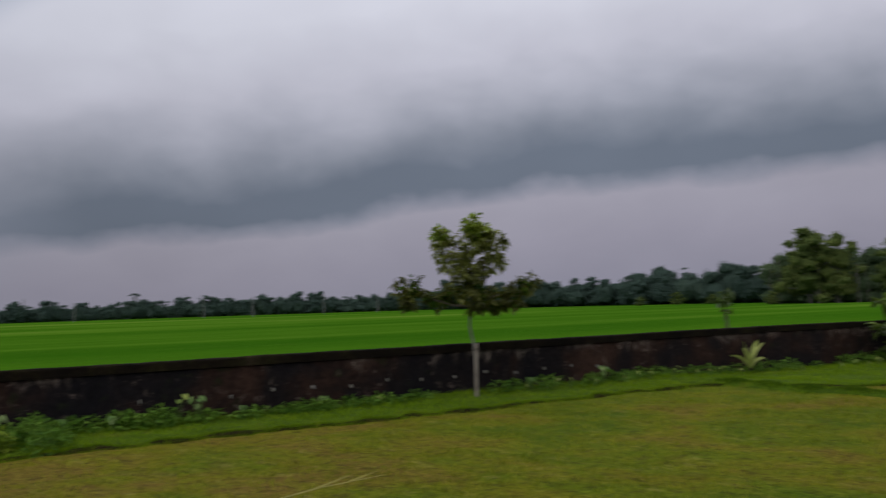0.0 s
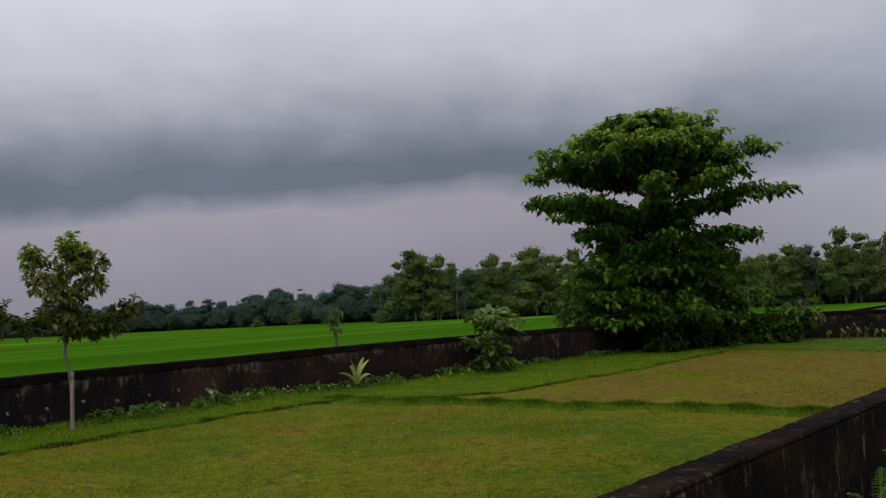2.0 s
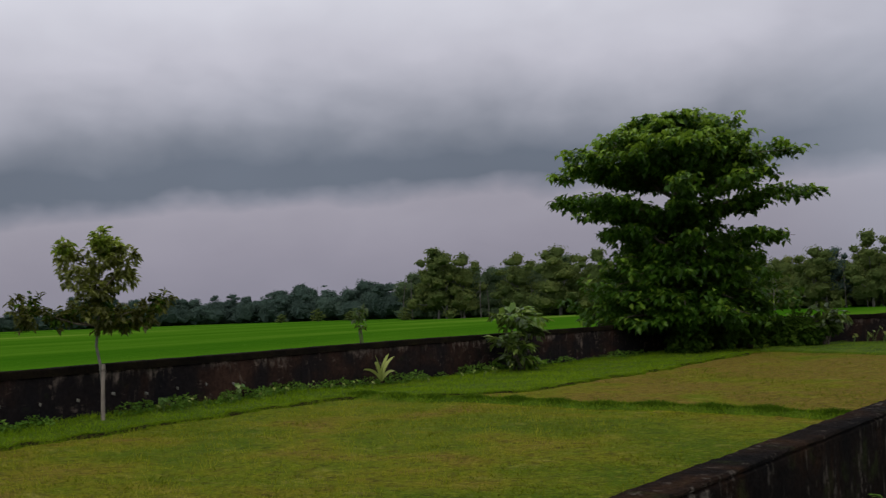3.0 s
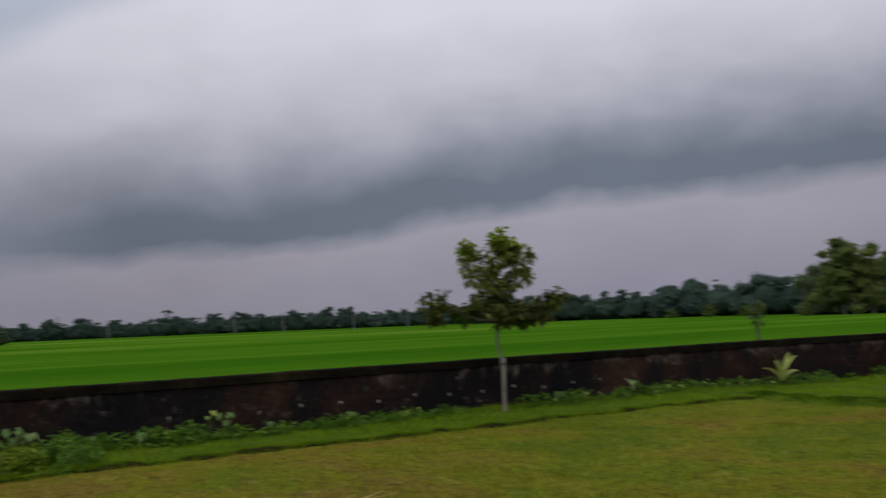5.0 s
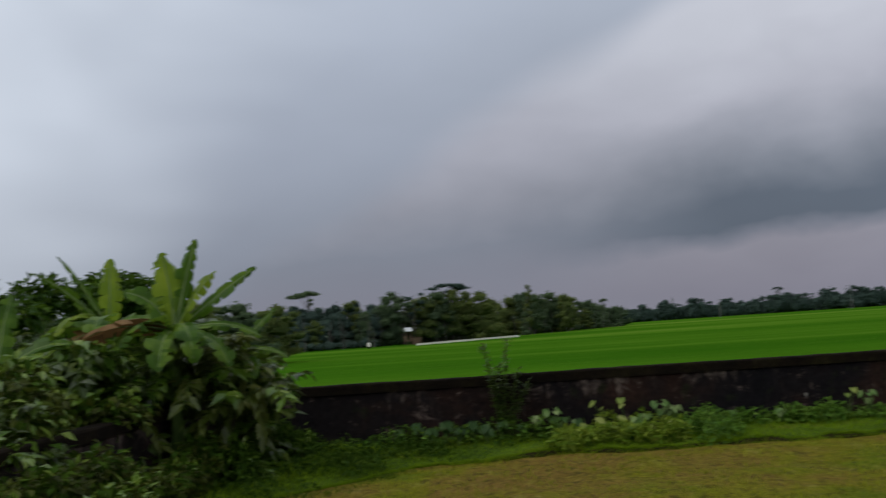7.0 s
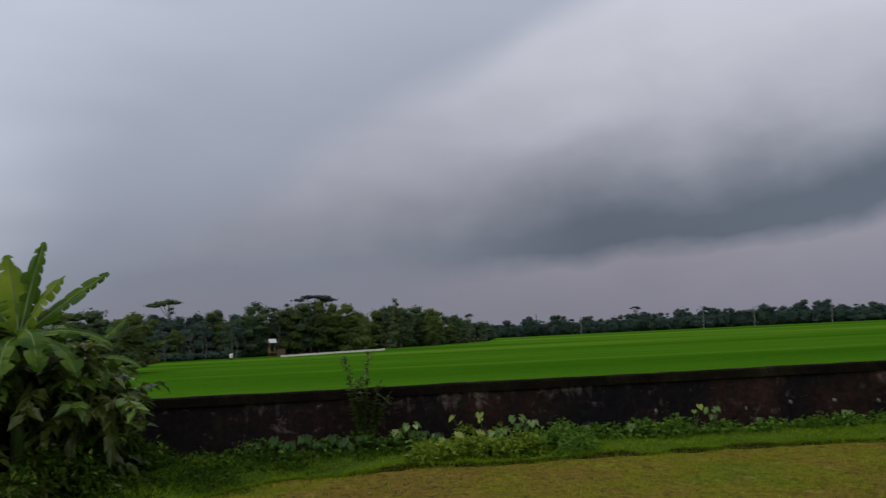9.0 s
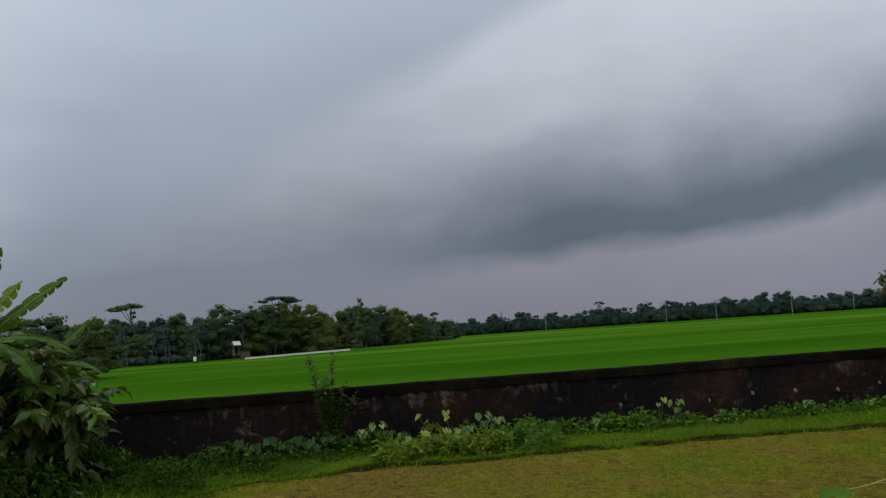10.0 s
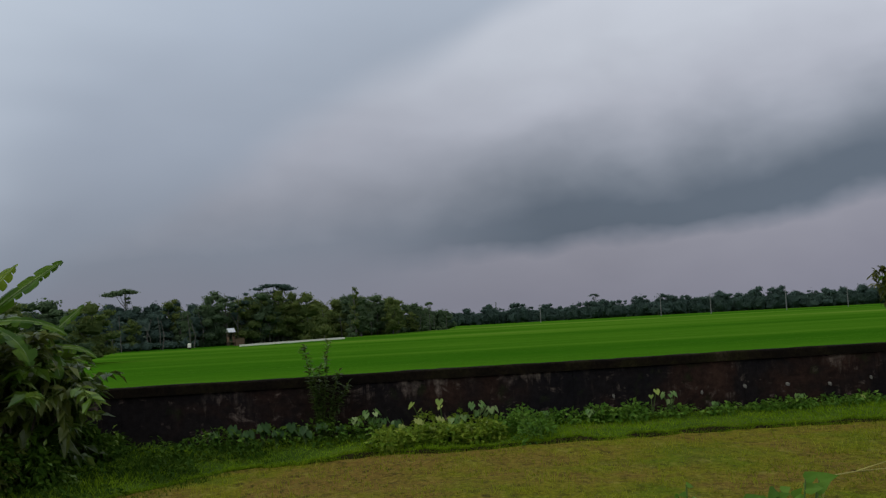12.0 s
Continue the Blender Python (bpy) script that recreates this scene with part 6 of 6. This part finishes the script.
def build_tall_weed(x, y):
    """Thin upright weeds that reach over the wall."""
    rng = np.random.default_rng(int(x * 10) % 97 + 1)
    root = thing("tall_weed", pose(x, y, 0.15), "thin wiry weed reaching above the wall top", "plant", "tall weeds by the wall")
    for dx, dz in ((-0.32, 2.05), (0.2, 2.15), (0.0, 1.6), (0.42, 1.45), (-0.15, 1.5), (0.6, 1.2)):
        v, f = [], []
        line = [(0.1 * dx, 0, -0.1), (0.5 * dx, 0.02, dz * 0.5), (dx, 0, dz)]
        tube(v, f, line, [0.010, 0.008, 0.004], 5)
        stem = part("stem", (v, f), STALK, root)
        n = 150
        t = rng.uniform(0.12, 1.0, n)
        b = np.array([np.interp(t, [0, 0.5, 1], [q[i] for q in line]) for i in range(3)]).T
        a = unit(rng.normal(size=(n, 3)) * [1, 1, 0.4] + [0, 0, 0.3])
        part("foliage", leaf_mesh(b, a, np.tile([0, 0, 1.0], (n, 1)), rng.uniform(0.08, 0.19, n), rng.uniform(0.04, 0.07, n)), BUSH_LEAF, stem)


build_tall_weed(-0.25, 20.85)


def round_leaf(base, ahead, up, size):
    """Verts and faces of one broad oval leaf with a pointed tip and a fold along the midrib."""
    ahead = Vector(ahead).normalized()
    side = ahead.cross(Vector(up)).normalized()
    top = side.cross(ahead)
    shape = [(0.0, 0.0), (-0.04, 0.26), (0.20, 0.40), (0.52, 0.26), (0.80, 0.11), (1.0, 0.0)]
    spine = [tuple(Vector(base) + (ahead * p - top * 0.22 * p * p) * size) for p, q in shape]
    verts, faces = list(spine), []
    for sign in (1, -1):
        k = len(verts)
        verts += [tuple(Vector(base) + (ahead * p + side * q * sign + top * (0.12 * q - 0.22 * p * p)) * size) for p, q in shape[1:5]]
        ring = [0, k, k + 1, k + 2, k + 3, 5]
        for m in range(5):
            face = (m, ring[m], ring[m + 1], m + 1) if 0 < m < 4 else ((0, ring[1], 1) if m == 0 else (4, ring[4], 5))
            faces.append(face if sign > 0 else tuple(reversed(face)))
    return verts, faces


def build_near_plant(x, y, z, seed, stems, size, label):
    """A broad-leaved creeper that stands over the near wall."""
    rng = random.Random(seed)
    root = thing("creeper", pose(x, y, z), label, "plant")
    for dx, dy, dz in stems:
        v, f = [], []
        line = [(0, 0, -0.02), (dx * 0.4, dy * 0.4, dz * 0.6), (dx, dy, dz)]
        tube(v, f, line, [0.004, 0.003, 0.002], 6)
        stem = part("stem", (v, f), STALK, root)
        for t in (0.80, 0.86, 0.92, 0.96, 1.0):
            a, s = rng.uniform(0, 6.28), size * rng.uniform(0.7, 1.15)
            base = Vector(line[1]).lerp(Vector(line[2]), (t - 0.5) / 0.5)
            part("leaf", round_leaf(base, (math.cos(a), 0.6 * math.sin(a), rng.uniform(-0.5, 0.6)), (rng.uniform(-0.6, 0.6), -1.0, 0.8), s), CREEPER_LEAF, stem)


build_near_plant(0.78, 2.06, 1.49, 4, [(-0.09, 0.0, 0.645), (0.05, -0.02, 0.69), (-0.03, 0.02, 0.64), (0.11, 0.03, 0.675), (0.03, 0.06, 0.65), (0.07, 0.08, 0.63), (0.08, -0.01, 0.66), (0.0, 0.03, 0.66)], 0.039, "broad-leaved green creeper on the near wall top")
build_near_plant(0.56, 2.08, 1.49, 5, [(0.0, 0.0, 0.69), (0.02, 0.0, 0.65), (-0.02, 0.01, 0.66)], 0.026, "small pale weed on the near wall top")


def build_dry_twig():
    root = thing("dry_twig", pose(0.90, 2.08, 1.49), "pale dry bent twig on the near wall top", "twig")
    v, f = [], []
    tube(v, f, [(-0.12, 0, -0.02), (-0.07, 0, 0.42), (0.01, 0.02, 0.665), (0.20, 0.34, 0.62), (0.45, 0.64, 0.57), (0.70, 0.89, 0.525), (1.0, 1.15, 0.48)], [0.003, 0.0028, 0.0024, 0.002, 0.0016, 0.0012, 0.0008], 6)
    part("stem", (v, f), PALE_STALK, root)
    for p, q in (((0.45, 0.64, 0.57), (0.60, 0.70, 0.585)), ((0.70, 0.89, 0.525), (0.80, 0.88, 0.55))):
        v, f = [], []
        tube(v, f, [p, q], [0.003, 0.001], 5)
        part("side_twig", (v, f), PALE_STALK, root)


build_dry_twig()


def build_fern(x, y, z, seed):
    rng = np.random.default_rng(seed)
    root = thing("fern", pose(x, y, z), "green fern growing from the face of the near wall", "plant", "ferns on the near wall")
    for k in range(7):
        a = rng.uniform(math.pi * 0.9, math.pi * 2.1)
        length, rise = rng.uniform(0.35, 0.55), rng.uniform(0.5, 1.1)
        line = [Vector((math.cos(a) * length * q, math.sin(a) * length * q * 0.6, rise * length * (q * 1.4 - 0.7 * q * q))) for q in (0, 0.35, 0.7, 1.0)]
        v, f = [], []
        tube(v, f, line, [0.004, 0.004, 0.003, 0.002], 5)
        n = 26
        t = np.repeat(np.linspace(0.15, 1.0, n // 2), 2)
        b = np.array([np.interp(t, [0, 0.35, 0.7, 1], [q[i] for q in line]) for i in range(3)]).T
        side = np.array([-math.sin(a), math.cos(a), 0]) * np.where(np.arange(n) % 2, 1, -1)[:, None] + np.array([math.cos(a), math.sin(a), 0]) * 0.35
        s = 0.10 * (1.05 - 0.75 * t)
        part("frond", joined((v, f), leaf_mesh(b, side, np.tile([0, 0, 1.0], (n, 1)), s, s * 0.35)), CREEPER_LEAF, root)


for k, (x, z) in enumerate(((8.4, 0.72), (8.8, 0.84), (9.2, 0.66), (8.9, 0.45), (9.7, 0.84), (10.2, 0.74))):
    build_fern(x, 1.97 - 0.0763 * (x - 4.9) - 0.28, z, 40 + k)


# ---- beyond the field ----
def build_hut(bearing, dist):
    a = radians(bearing)
    root = thing("hut", pose(-dist * math.sin(a), dist * math.cos(a), 0, 0, 0, bearing + 20), "small timber field hut with a bright tin roof", "hut")
    root.scale = (0.5, 0.6, 1.1)
    for x in (-0.9, 0.9):
        for y in (-0.7, 0.7):
            part("post", box(bmesh.new(), x - 0.07, y - 0.07, -0.2, x + 0.07, y + 0.07, 2.3, 0.01), WOOD, root)
    part("deck", box(bmesh.new(), -1.1, -0.9, 0.7, 1.1, 0.9, 0.82, 0.01), WOOD, root)
    part("store_room", box(bmesh.new(), 1.2, -0.8, -0.2, 4.2, 0.8, 1.25, 0.03), WOOD, root, "low brown store room beside the hut")
    part("store_roof", box(bmesh.new(), 1.1, -0.95, 1.25, 4.4, 0.95, 1.33, 0.02), SOIL, root)
    for s in (-1, 1):
        part("side_boards", box(bmesh.new(), s * 0.95 - 0.03, -0.7, 0.82, s * 0.95 + 0.03, 0.7, 1.5, 0.01), WOOD, root)
        m = pose(0, s * 0.5, 2.45, -s * 28, 0, 0)
        part("roof_sheet", box(bmesh.new(), -1.25, -0.62, -0.02, 1.25, 0.62, 0.02, 0.008), TIN, root, matrix=m)


build_hut(5.1, 158)


def build_far_items():
    # pale low wall along the lane at the wood's foot
    root = thing("lane_wall", pose(0, 0, 0), "low whitewashed wall at the edge of the rice field", "wall")
    for k in range(6):
        b0, b1 = 4.6 - 6.1 * k / 6, 4.6 - 6.1 * (k + 1) / 6
        d0, d1 = 148 + 21 * k / 6, 148 + 21 * (k + 1) / 6
        p, q = [Vector((-d * math.sin(radians(b)), d * math.cos(radians(b)), 0)) for b, d in ((b0, d0), (b1, d1))]
        run = (q - p).length
        m = pose(*p, 0, 0, math.degrees(math.atan2(q.y - p.y, q.x - p.x)))
        part("panel", box(bmesh.new(), 0.01, 0, -0.2, run - 0.01, 0.15, 0.46, 0.02), WHITE, root, matrix=m)
    a = radians(7.45)
    root = thing("water_tank", pose(-150 * math.sin(a), 150 * math.cos(a), 0), "small white tank on a stand by the woods", "tank")
    root.scale = (0.7, 0.7, 0.75)
    v, f = [], []
    tube(v, f, [(0, 0, 0.5), (0, 0, 0.6), (0, 0, 1.3), (0, 0, 1.4)], [0.3, 0.36, 0.36, 0.2], 14)
    part("tank_body", (v, f), WHITE, root)
    part("stand", box(bmesh.new(), -0.3, -0.3, -0.2, 0.3, 0.3, 0.5, 0.02), SOIL, root)
    pole = thing("utility_pole", pose(0, 0, -60), "slim pale concrete pole before the far woods", "pole", "poles across the field")
    v, f = [], []
    tube(v, f, [(0, 0, -0.2), (0, 0, 4.0), (0, 0, 7.5)], [0.13, 0.11, 0.08], 8)
    part("shaft", (v, f), CONCRETE, pole)
    part("crossarm", box(bmesh.new(), -0.7, -0.06, 6.9, 0.7, 0.06, 7.05, 0.01), CONCRETE, pole)
    for b, d, s in ((-13.2, 310, 0.8), (-20.2, 315, 0.85), (-23.0, 300, 0.85), (-27.1, 315, 0.9), (-30.3, 320, 0.85)):
        ob = copy_thing(pole, Matrix())
        ob.matrix_basis = pose(-d * math.sin(radians(b)), d * math.cos(radians(b)), 0, 0, 0, 30) @ Matrix.Diagonal((1, 1, s, 1))
    for o in (*pole.children_recursive, pole):
        bpy.data.objects.remove(o)


build_far_items()
